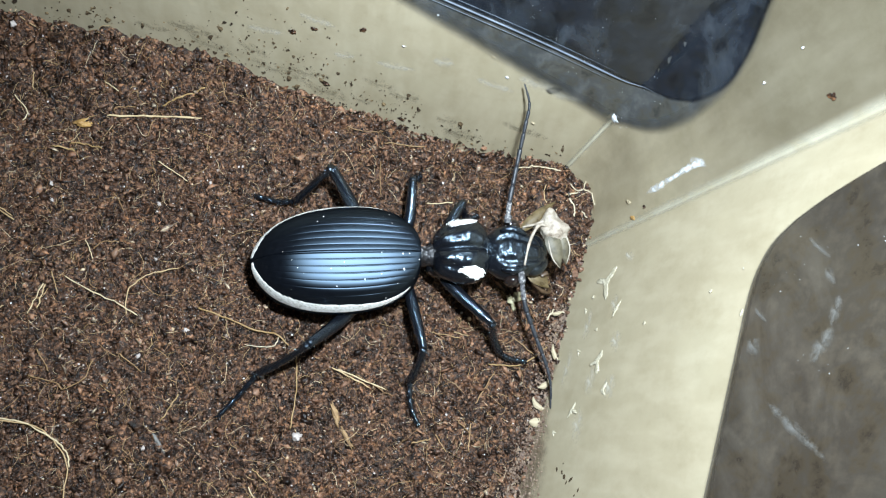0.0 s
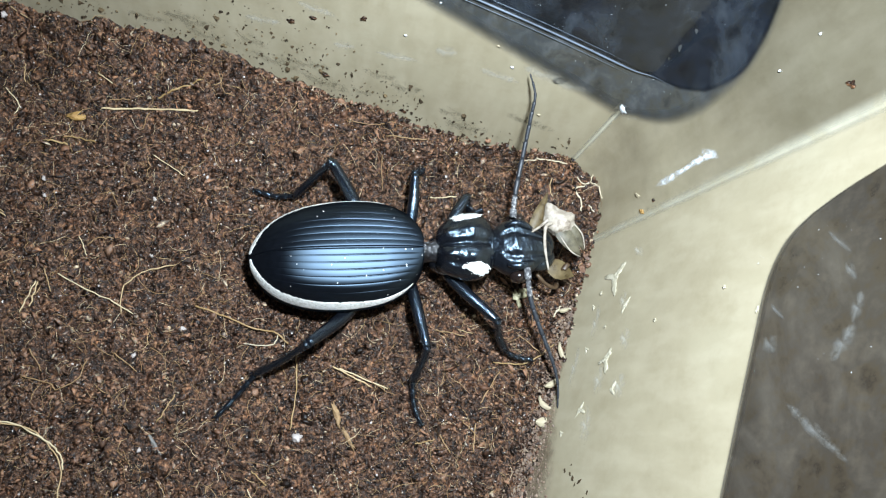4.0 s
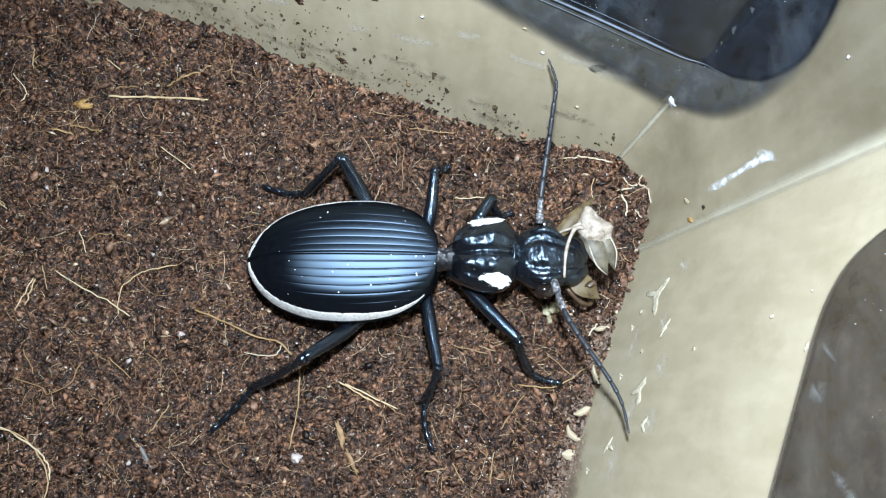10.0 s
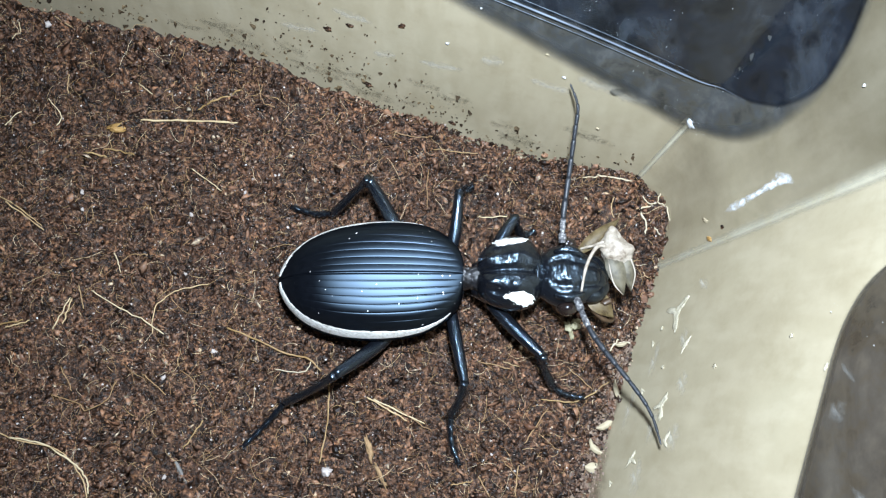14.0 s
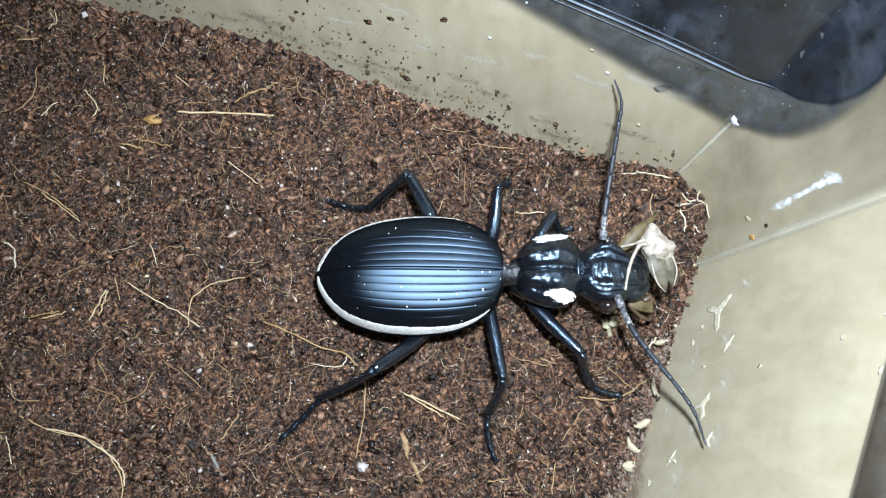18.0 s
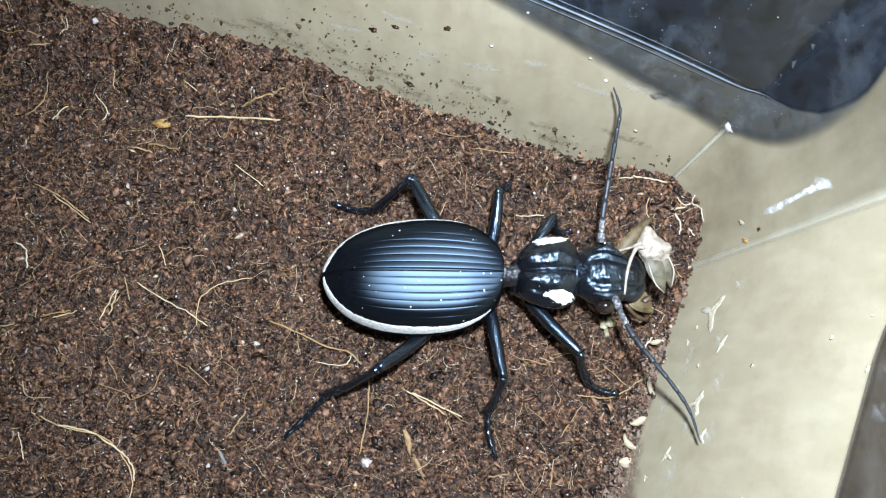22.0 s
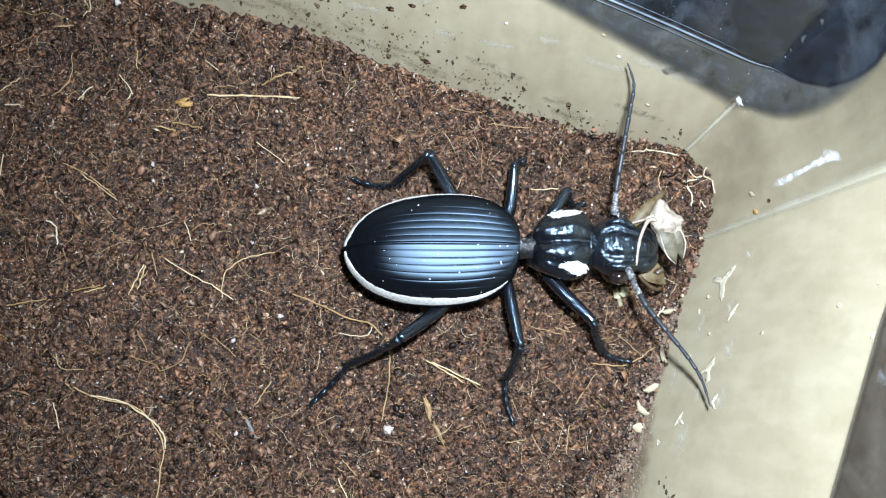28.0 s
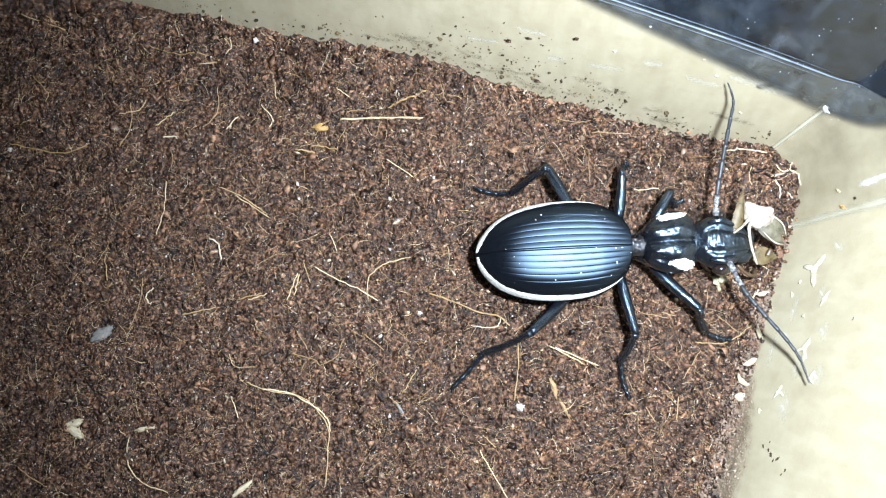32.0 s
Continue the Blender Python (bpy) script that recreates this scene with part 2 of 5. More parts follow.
def smoky(name, low, high, soft, wisp, rough=0.22):
    """A see-through layer for dark plastic, painted shade and highlights, thinning out to nothing towards its rim over
    the distance soft (the u of its UV map).
    """
    m = varied(name, [(0.32, low), (0.44, [a + (b - a) * k for a, b, k in zip(low, high, (0.5, 0.46, 0.36))]), (0.52, [a + (b - a) * k for a, b, k in zip(low, high, (0.45, 0.5, 0.58))]), (0.68, high)], 260, rough, detail=9.0, bump=0.12, bump_scale=500, coat=0.3, coat_rough=0.1)
    tree = m.node_tree
    co = tree.nodes.new("ShaderNodeTexCoord")
    mp = node(m, "ShaderNodeMapping", Rotation=(0.4, 0.9, 0.5), Scale=(190, 70, 95))
    wire(m, co, "Object", mp, "Vector")
    wn = node(m, "ShaderNodeTexNoise", Scale=1.0, Detail=7.0, Roughness=0.6, Distortion=0.5)
    wire(m, mp, "Vector", wn, "Vector")
    wr = ramp(m, [(0.50, (0, 0, 0)), (0.70, wisp)])
    wire(m, wn, "Fac", wr, "Fac")
    add = tree.nodes.new("ShaderNodeMixRGB")
    add.blend_type, add.inputs[0].default_value = "ADD", 1.0
    tree.links.new(principled(m).inputs["Base Color"].links[0].from_socket, add.inputs[1])
    wire(m, wr, "Color", add, 2)
    wire(m, add, "Color", principled(m), "Base Color")
    uv = tree.nodes.new("ShaderNodeUVMap")
    sep = tree.nodes.new("ShaderNodeSeparateXYZ")
    wire(m, uv, "UV", sep, "Vector")
    mr = tree.nodes.new("ShaderNodeMapRange")
    mr.interpolation_type = "SMOOTHSTEP"
    mr.inputs["From Max"].default_value = soft
    wire(m, sep, "X", mr, "Value")
    clear = tree.nodes.new("ShaderNodeBsdfTransparent")
    mix = tree.nodes.new("ShaderNodeMixShader")
    wire(m, mr, "Result", mix, 0)
    wire(m, clear, 0, mix, 1)
    wire(m, principled(m), 0, mix, 2)
    wire(m, mix, 0, tree.nodes["Material Output"], "Surface")
    return m


BAND = smoky("taupe_shade_film", (0.026, 0.027, 0.026), (0.078, 0.079, 0.074), 1.5, (0.045, 0.045, 0.043))
NAVY = smoky("navy_smoky_plastic", (0.0031, 0.0043, 0.0062), (0.0155, 0.0186, 0.0229), 0.45, (0.0223, 0.0267, 0.0316))
TAUPE = smoky("grey_taupe_smoky_plastic", (0.0234, 0.0183, 0.0132), (0.0541, 0.0439, 0.0321), 0.6, (0.0248, 0.0219, 0.0175))
# pale colour for the highlights painted on the folds
FOLD_SHINE = smoky("painted_fold_shine", (0.34, 0.30, 0.21), (0.46, 0.42, 0.31), 1.0, (0.02, 0.02, 0.02), 0.8)
principled(FOLD_SHINE).inputs["Coat Weight"].default_value = 0.0
LINE = varied("brown_rim_line", [(0.3, (0.10, 0.088, 0.065)), (0.7, (0.17, 0.15, 0.115))], 300, 0.9, spec=0.1)
BEAD = varied("satin_blue_grey_bead", [(0.3, (0.05, 0.06, 0.075)), (0.5, (0.09, 0.11, 0.14)), (0.7, (0.15, 0.18, 0.22))], 180, 0.55)
TABLE = varied("dark_wood_table", [(0.3, (0.06, 0.04, 0.03)), (0.7, (0.12, 0.08, 0.05))], 30, 0.5, bump=0.1)


# ---- mesh helpers ----
def mesh_of(name, verts, faces, mat, smooth=True):
    """A mesh from plan units."""
    me = bpy.data.meshes.new(name)
    me.from_pydata([(x * U, y * U, z * U) for x, y, z in verts], [], faces)
    me.materials.append(mat)
    if smooth:
        me.polygons.foreach_set("use_smooth", [True] * len(me.polygons))
    me.update()
    return me


def part(name, me, parent=None, label=""):
    ob = new(name, me)
    ob.parent = parent
    if label:
        ob["label"] = label
    return ob


def sheet(rows, close=False):
    """Vertices and faces of a grid of rows of points."""
    n = len(rows[0])
    verts = [p for r in rows for p in r]
    faces = []
    for i in range(len(rows) - 1):
        for j in range(n if close else n - 1):
            k = (j + 1) % n
            faces.append((i * n + j, i * n + k, (i + 1) * n + k, (i + 1) * n + j))
    return verts, faces


def slab(rows, back):
    """A grid of rows of points with a thickness: the same grid moved by back, and walls round the rim."""
    v, f = sheet(rows)
    n, c = len(v), len(rows[0])
    v2 = [(x + back[0], y + back[1], z + back[2]) for x, y, z in v]
    faces = f + [tuple(n + i for i in reversed(q)) for q in f]
    rim = list(range(c)) + [c - 1 + c * i for i in range(1, len(rows))] + [n - 2 - i for i in range(c - 1)] + [c * i for i in range(len(rows) - 2, 0, -1)]
    m = len(rim)
    faces += [(2 * n + (i + 1) % m, 2 * n + i, 2 * n + m + i, 2 * n + m + (i + 1) % m) for i in range(m)]
    return list(v) + v2 + [v[i] for i in rim] + [v2[i] for i in rim], faces


def tube(points, radii, sides=6, caps=True):
    """Vertices and faces of a round rod through points with those radii."""
    pts = [Vector(p) for p in points]
    rows = []
    for i, p in enumerate(pts):
        d = (pts[min(i + 1, len(pts) - 1)] - pts[max(i - 1, 0)]).normalized()
        a = d.cross(Vector((0, 0, 1)) if abs(d.z) < 0.9 else Vector((1, 0, 0))).normalized()
        b = d.cross(a)
        rows.append([tuple(p + float(radii[i]) * (math.cos(k * math.tau / sides) * a + math.sin(k * math.tau / sides) * b)) for k in range(sides)])
    v, f = sheet(rows, True)
    if caps:
        f += [tuple(reversed(range(sides))), tuple(range(len(v) - sides, len(v)))]
    return v, f


def spline(points, n):
    """n + 1 points of a smooth line through points."""
    p = [Vector(points[0])] + [Vector(q) for q in points] + [Vector(points[-1])]
    out = []
    for i in range(n + 1):
        s = min(i / n * (len(points) - 1), len(points) - 1 - 1e-6)
        k = int(s)
        s -= k
        a, b, c, d = p[k], p[k + 1], p[k + 2], p[k + 3]
        out.append(0.5 * (2 * b + (c - a) * s + (2 * a - 5 * b + 4 * c - d) * s * s + (3 * b - a - 3 * c + d) * s ** 3))
    return out


def joined(pieces):
    verts, faces = [], []
    for v, f in pieces:
        n = len(verts)
        verts += [tuple(p) for p in v]
        faces += [tuple(n + i for i in q) for q in f]
    return verts, faces


def ball(c, r, n=14):
    rows = [[(c[0] + r[0] * math.sin(a) * math.cos(b), c[1] + r[1] * math.sin(a) * math.sin(b), c[2] + r[2] * math.cos(a)) for b in np.linspace(0, math.tau, 2 * n, endpoint=False)] for a in np.linspace(0.04, math.pi - 0.04, n)]
    v, f = sheet(rows, True)
    return v, [tuple(reversed(q)) for q in f] + [tuple(range(2 * n)), tuple(reversed(range(len(v) - 2 * n, len(v))))]


# ---- the tub: a back wall, a chamfered corner and a side wall that lean outwards ----
TOP = 88.0
E_BACK, E_SIDE = (0.9659, -0.2588), (-0.327, -0.945)


def fold_l(z):
    return 19.3 + 0.245 * z, 21.3 + 0.18 * z


def fold_r(z):
    return 21.0 + 0.36 * z, 9.8 + 0.035 * z


def on_back(s, z, out=0.0):
    x, y = fold_l(z)
    return x + s * E_BACK[0] + out * 0.2588, y + s * E_BACK[1] + out * 0.9659, z


def on_side(r, z, out=0.0):
    x, y = fold_r(z)
    return x + r * E_SIDE[0] + out * 0.945, y + r * E_SIDE[1] - out * 0.327, z


def on_corner(f, z, out=0.0):
    a, b = fold_l(z), fold_r(z)
    swell = 2.4 * max(0.0, 1 - z / 14) * math.sin(math.pi * f) + 0.5 * math.sin(math.pi * f) + out
    return a[0] + f * (b[0] - a[0]) + 0.9 * swell, a[1] + f * (b[1] - a[1]) + 0.44 * swell, z


tub = tagged(new("plastic_tub"), "cream cloudy plastic tub with dark smoky panels, holding soil", "tub")
levels = [-8 + (TOP + 8) * i / 40 for i in range(41)]
part("back_wall", mesh_of("back_wall", *slab([[on_back(-150 + 150 * j / 30, z) for j in range(31)] for z in levels], (0.3, 1.0, 0)), CREAM), tub)
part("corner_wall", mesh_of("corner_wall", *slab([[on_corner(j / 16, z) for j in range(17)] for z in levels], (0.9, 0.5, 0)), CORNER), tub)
part("side_wall", mesh_of("side_wall", *slab([[on_side(110 * j / 30, z) for j in range(31)] for z in levels], (1.0, -0.3, 0)), CREAM), tub)
A, B = Vector(on_back(-150, 0)), Vector(on_side(110, 0))
C = A + Vector((*E_SIDE, 0)) * 130
part("far_side_wall", mesh_of("far_side_wall", *slab([[tuple(A.lerp(C, j / 4) + Vector((-0.25 * z, 0, z))) for j in range(5)] for z in levels[::8]], (-1.0, 0, 0)), CREAM), tub)
part("front_wall", mesh_of("front_wall", *slab([[tuple(C.lerp(B, j / 4) + Vector((0, -0.25 * z, z))) for j in range(5)] for z in levels[::8]], (0, -1.0, 0)), CREAM), tub)
part("floor_panel", mesh_of("floor_panel", *slab([[(-180, -130, -8.2), (60, -130, -8.2)], [(-180, 70, -8.2), (60, 70, -8.2)]], (0, 0, -0.8)), CREAM, False), tub)

def panel(name, mat, rows, parent, label, back):
    """A panel from rows of (point, distance to the rim); the distance goes into the UV map."""
    v, f = slab([[p for p, _ in r] for r in rows], back)
    me = mesh_of(name, v, f, mat)
    dist = [d for r in rows for _, d in r] * 2
    dist += [0.0] * (len(v) - len(dist))
    uv = me.uv_layers.new(name="rim")
    uv.data.foreach_set("uv", [c for loop in me.loops for c in (dist[loop.vertex_index], 0.0)])
    return part(name, me, parent, label)


# soft pale highlights painted along the folds where the corner meets the walls
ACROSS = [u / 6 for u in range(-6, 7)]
panel("fold_shine", FOLD_SHINE, [[(on_back(u * 0.55, z, -0.08) if u < 0 else on_corner(u * 0.038, z, -0.08), 1 - abs(u)) for u in ACROSS] for z in np.linspace(-1, 12.6, 12)], tub, "soft highlight painted along the fold", (0.03, 0.06, 0))
panel("fold_shine", FOLD_SHINE, [[(on_corner(1 + u * (0.06 + 0.0006 * z), z, -0.08) if u < 0 else on_side(u * (0.75 + 0.008 * z), z, -0.08), (1 - abs(u)) * 0.62) for u in ACROSS] for z in np.linspace(-1, 84, 30)], tub, "soft highlight painted along the fold", (0.06, 0.02, 0))


def sweep(s, z, out):
    """The back wall for s below 0, the corner for s from 0 to 15; out runs across the fold without a jump."""
    x, y, z = on_back(s, z) if s < 0 else on_corner(s / 15, z)
    k = min(1.0, max(0.0, (s + 3) / 6))
    return x + out * (0.2588 + 0.64 * k), y + out * (0.9659 - 0.53 * k), z


def eased(x, xs, ys, width):
    """A rounded line through the corners xs, ys."""
    return float(np.mean(np.interp(np.linspace(x - width, x + width, 9), xs, ys)))


def right_rim(z):
    """How far the dark panel of the back wall reaches round the corner at the height z."""
    return eased(z, [11.0, 12.5, 14, 15.8, 18.5, 22, 25, 29, 32, 36, 40, 48, 60], [0.3, 1.2, 2.4, 4.4, 6.3, 7.6, 7.9, 7.7, 7.2, 5.8, 3.8, 1.1, -1.6], 1.2)


def band_rows(z0, z1, left, right, out, n=44):
    rows = []
    for i in range(n + 1):
        z = z0 + (z1 - z0) * i / n
        a, b = left(z), right(z)
        rows.append([])
        for j in range(49):
            s = a + (b - a) * (1 - math.cos(math.pi * j / 48)) / 2
            d = min((s - a) * 0.33 if a > -90 else 9, (b - s) * 1.2, (z - z0) * 1.0 + 0.02)
            rows[-1].append((sweep(s, z, out), max(0.0, d) / 2.2))
    return rows


# a soft shadow, painted on the walls as a dark band
panel("shade_band", BAND, band_rows(11.0, 86, lambda z: max(-120, -(z - 11.0) * 2.8), right_rim, -0.12), tub, "soft-edged taupe band of painted shade", (0.03, 0.1, 0))


def navy_left(z):
    return float(np.interp(z, [19.9, 20.6, 22.6, 24.3, 25.2, 42], [-1.2, -4.0, -12, -20, -25, -120]))


def navy_right(z):
    return min(right_rim(z) - 0.45, eased(z, [19.9, 21.0, 22.8, 26.2, 29.7, 33.7, 60], [-0.8, 1.5, 3.8, 6.2, 6.8, 6.8, 6.9], 0.8))


panel("smoky_panel", NAVY, band_rows(19.9, 86, navy_left, navy_right, -0.32), tub, "navy smoky panel with rounded corner", (0.04, 0.12, 0))
RIDGE = spline([(-120, 42, 0), (-72, 33.6, 0), (-25, 25.2, 0), (-12, 22.6, 0), (-4, 20.7, 0), (-1.2, 20.2, 0), (1.2, 21.1, 0), (3.4, 22.8, 0), (5.6, 25.8, 0), (6.3, 29.2, 0)], 90)
# the ridge's highlight is put into the pale bead colour and thins out rightwards
for lift, r, n in ((0.0, 0.12, 72), (-0.75, 0.035, 44), (0.8, 0.03, 44)):
    line = [Vector(sweep(p.x, p.y + lift, -0.40)) for p in RIDGE[:n]]
    for _ in range(36):
        line = line[:1] + [(a + 2 * b + c) / 4 for a, b, c in zip(line, line[1:], line[2:])] + line[-1:]
    part("ridge", mesh_of("ridge", *tube(line, list(np.interp(np.arange(n), [0, 38, 50, 58, 72], [r, r, r * 0.55, r * 0.25, r * 0.05]) * np.clip((n - 1 - np.arange(n)) / 14, 0.08, 1)), 10), BEAD), tub, "thin ridge with its highlight painted pale")


def taupe_low(r):
    return eased(r, [3.2, 4.5, 6, 7.8, 10.1, 13.1, 16, 120], [66, 56, 46.5, 39.2, 35.0, 33.6, 33.2, 33.2], 1.1)


rows = []
for i in range(33):
    rows.append([])
    for j in range(49):
        r = 4.5 + 100 * (j / 48) ** 2
        z = taupe_low(r) + (86 - taupe_low(r)) * (i / 32) ** 1.5
        rows[-1].append((on_side(r, z, -0.3), min((z - taupe_low(r)) * 1.0, (r - 4.5) * 1.0) / 2.2))
panel("smoky_side_panel", TAUPE, rows, tub, "grey-taupe smoky panel with rounded corner", (0.1, -0.03, 0))
for lift in (1.1, 0.1):
    part("panel_rim", mesh_of("panel_rim", *tube([on_side(r, taupe_low(r) + lift, -0.05) for r in np.linspace(5, 80, 60)], [0.07] * 60, 6), LINE), tub, "thin dark rim line")

tagged(part("table", mesh_of("table", *slab([[(-260, -200, -9.2), (140, -200, -9.2)], [(-260, 150, -9.2), (140, 150, -9.2)]], (0, 0, -20)), TABLE, False)), "dark wooden table under the tub", "table", kind="structure")


# ---- the soil ----
def pile(x, y):
    """Height of the soil: swells against the back wall, low lumps elsewhere."""
    n = 0.2588 * x + 0.9659 * y
    h = float(np.interp(x, [-70, -54, -39, -27, -20, -14, -6, 0, 8, 17], [2.2, 2.9, 3.9, 3.9, 2.4, 0.7, 0.0, -1.5, -1.6, 0.5]))
    away = max(0.0, 25.6 - n)
    h += (0.9 * noise.noise(Vector((x * 0.22, 3, 0))) + 0.6 * noise.noise(Vector((x * 0.7, 7, 0)))) * min(1.0, max(0.0, (14 - x) / 10))
    return h * math.exp(-(away / 7.0) ** 2)


def soil_z(x, y):
    p = Vector((x, y, 0))
    rough = min(1.0, max(0.0, (0.2588 * x + 0.9659 * y - 9) / 9)) + min(1.0, max(0.0, (-26 - x) / 14)) * 0.5
    lump = 0.55 * noise.noise(p * 0.12) + 0.35 * noise.noise(p * 0.45) + 0.45 * noise.noise(p * 1.1)
    lump += rough * (0.8 * noise.noise(p * 0.32 + Vector((9, 4, 1))) + 0.45 * noise.noise(p * 0.7 + Vector((3, 8, 5))))
    return pile(x, y) + lump - 0.25


def inside(x, y, z=0.0):
    """Whether a point lies within the tub."""
    if 0.2588 * x + 0.9659 * y > 25.75 + 0.24 * z or 0.945 * x - 0.327 * y > 16.7 + 0.33 * z:
        return False
    a, b = fold_l(z), fold_r(z)
    f = ((x - a[0]) * (b[0] - a[0]) + (y - a[1]) * (b[1] - a[1])) / ((b[0] - a[0]) ** 2 + (b[1] - a[1]) ** 2)
    if 0 < f < 1:
        c = on_corner(f, z)
        if (x - c[0]) * 0.9 + (y - c[1]) * 0.44 > 0:
            return False
    return True


STEP = 0.31
nx, ny = int(145 / STEP), int(100 / STEP)
rows = [[(-118 + i * STEP, -50 + j * STEP) for i in range(nx)] for j in range(ny)]
rows = [[(x, y, soil_z(x, y) + 0.75 * noise.noise(Vector((x * 1.7, y * 1.7, 5))) + 0.05) for x, y in r] for r in rows]
soil_v, soil_f = sheet(rows)
keep = [0.2588 * x + 0.9659 * y < 28 and 0.945 * x - 0.327 * y < 18.5 and x < 24.5 for x, y, z in soil_v]
soil_f = [q for q in soil_f if all(keep[i] for i in q)]
soil = tagged(part("soil", mesh_of("soil", soil_v, soil_f, SOIL)), "dark brown moist coconut fibre soil", "soil", kind="structure")


# ---- crumbs, fibres and grit on the soil ----
rng = np.random.default_rng(7)
ICO_V = np.array([(0, 0, 1), (0.89, 0, 0.45), (0.28, 0.85, 0.45), (-0.72, 0.53, 0.45), (-0.72, -0.53, 0.45), (0.28, -0.85, 0.45), (0.72, 0.53, -0.45), (-0.28, 0.85, -0.45), (-0.89, 0, -0.45), (-0.28, -0.85, -0.45), (0.72, -0.53, -0.45), (0, 0, -1)])
ICO_F = [(0, 1, 2), (0, 2, 3), (0, 3, 4), (0, 4, 5), (0, 5, 1), (1, 6, 2), (2, 7, 3), (3, 8, 4), (4, 9, 5), (5, 10, 1), (6, 7, 2), (7, 8, 3), (8, 9, 4), (9, 10, 5), (10, 6, 1), (11, 7, 6), (11, 8, 7), (11, 9, 8), (11, 10, 9), (11, 6, 10)]


def shards(name, spots, sizes, mat, flat, jag):
    """Like lumps, of eight faces each, for the very many."""
    n = len(spots)
    o = np.array([(1, 0, 0), (0, 1, 0), (-1, 0, 0), (0, -1, 0), (0, 0, 1), (0, 0, -1)], float)
    f8 = np.array([(0, 1, 4), (1, 2, 4), (2, 3, 4), (3, 0, 4), (1, 0, 5), (2, 1, 5), (3, 2, 5), (0, 3, 5)])
    v = o[None] + jag * 0.7 * rng.uniform(-1, 1, (n, 6, 3))
    v *= np.asarray(sizes)[:, None, None] * rng.uniform(0.5, 1.5, (n, 1, 3)) * np.stack([rng.uniform(0.8, 2.3, n), np.ones(n), np.full(n, flat)], -1)[:, None, :]
    q = rng.normal(0, 1, (n, 4)) * np.array([1.6, 0.6, 0.6, 1.6])
    q /= np.linalg.norm(q, axis=1)[:, None]
    u, w = q[:, None, 1:], q[:, None, :1]
    c = np.cross(np.broadcast_to(u, v.shape), v)
    v = v + 2 * (w * c + np.cross(np.broadcast_to(u, v.shape), c))
    v = v + np.asarray(spots)[:, None, :]
    f = (f8[None] + 6 * np.arange(n)[:, None, None]).reshape(-1, 3)
    return mesh_of(name, v.reshape(-1, 3).tolist(), f.tolist(), mat, True)


def lumps(name, spots, sizes, mat, flat=0.7, jag=0.35):
    """One mesh of small jagged lumps at spots."""
    n = len(spots)
    if n > 20000:
        return shards(name, spots, sizes, mat, flat, jag)
    v = ICO_V[None] * (1 + jag * rng.uniform(-1, 1, (n, 12, 1)))
    s = np.asarray(sizes)[:, None, None] * rng.uniform(0.55, 1.25, (n, 1, 3)) * np.array([1, 1, flat])
    v = v * s
    a = rng.uniform(0, math.tau, n)
    c, d = np.cos(a)[:, None], np.sin(a)[:, None]
    v = np.stack([v[..., 0] * c - v[..., 1] * d, v[..., 0] * d + v[..., 1] * c, v[..., 2]], -1)
    tilt = rng.normal(0, 0.5, n)
    c, d = np.cos(tilt)[:, None], np.sin(tilt)[:, None]
    v = np.stack([v[..., 0] * c - v[..., 2] * d, v[..., 1], v[..., 0] * d + v[..., 2] * c], -1)
    v = v + np.asarray(spots)[:, None, :]
    f = (np.array(ICO_F)[None] + 12 * np.arange(n)[:, None, None]).reshape(-1, 3)
    return mesh_of(name, v.reshape(-1, 3).tolist(), f.tolist(), mat, False)


def scatter(n, lo, hi):
    out = []
    while len(out) < n:
        x, y = rng.uniform(*lo), rng.uniform(*hi)
        if inside(x, y, 0.5):
            out.append((x, y, soil_z(x, y)))
    return out


spots = scatter(125000, (-112, 24), (-46, 46))
sizes = np.clip(rng.lognormal(-2.25, 0.52, len(spots)), 0.04, 0.42)
tagged(part("soil_crumbs", lumps("soil_crumbs", [(x, y, z + 0.28 + 0.35 * s) for (x, y, z), s in zip(spots, sizes)], sizes, CRUMB, 0.55, 0.95)), "loose dark brown crumbs of coconut soil", "soil crumbs", kind="stuff")
spots = scatter(3200, (-112, 24), (-46, 46))
sizes = np.clip(rng.lognormal(-0.9, 0.4, len(spots)), 0.2, 1.1)
tagged(part("soil_clumps", lumps("soil_clumps", [(x, y, z + 0.12) for x, y, z in spots], sizes, SOIL, 0.6, 0.55)), "small dark clumps of coconut soil", "soil clumps", kind="stuff")
spots = scatter(6500, (-112, 24), (-46, 46))
sizes = np.clip(rng.lognormal(-2.75, 0.42, len(spots)), 0.03, 0.2)
tagged(part("pale_grit", lumps("pale_grit", [(x, y, z + 0.4) for x, y, z in spots], sizes, GRIT, 0.8, 0.3)), "pale glinting grit strewn over the soil", "grit", kind="stuff")


def hair(x, y, length, r, up, sides=3, n=6):
    """A bent thin fibre that lies on the soil."""
    a = rng.uniform(0, math.tau)
    bend = rng.normal(0, 0.22)
    pts = []
    px, py = x, y
    for i in range(n):
        z = soil_z(px, py) + 0.32 + up * math.sin(math.pi * i / (n - 1))
        pts.append((px, py, z))
        px, py = px + math.cos(a) * length / n, py + math.sin(a) * length / n
        a += bend + rng.normal(0, 0.3)
    return tube(pts, [r * 0.7] + [r] * (n - 2) + [r * 0.5], sides, False)


hairs = [hair(x, y, float(np.clip(rng.lognormal(0.55, 0.6), 0.5, 8)), rng.uniform(0.012, 0.036), rng.uniform(0, 0.6)) for x, y, z in scatter(7600, (-112, 23), (-46, 45))]
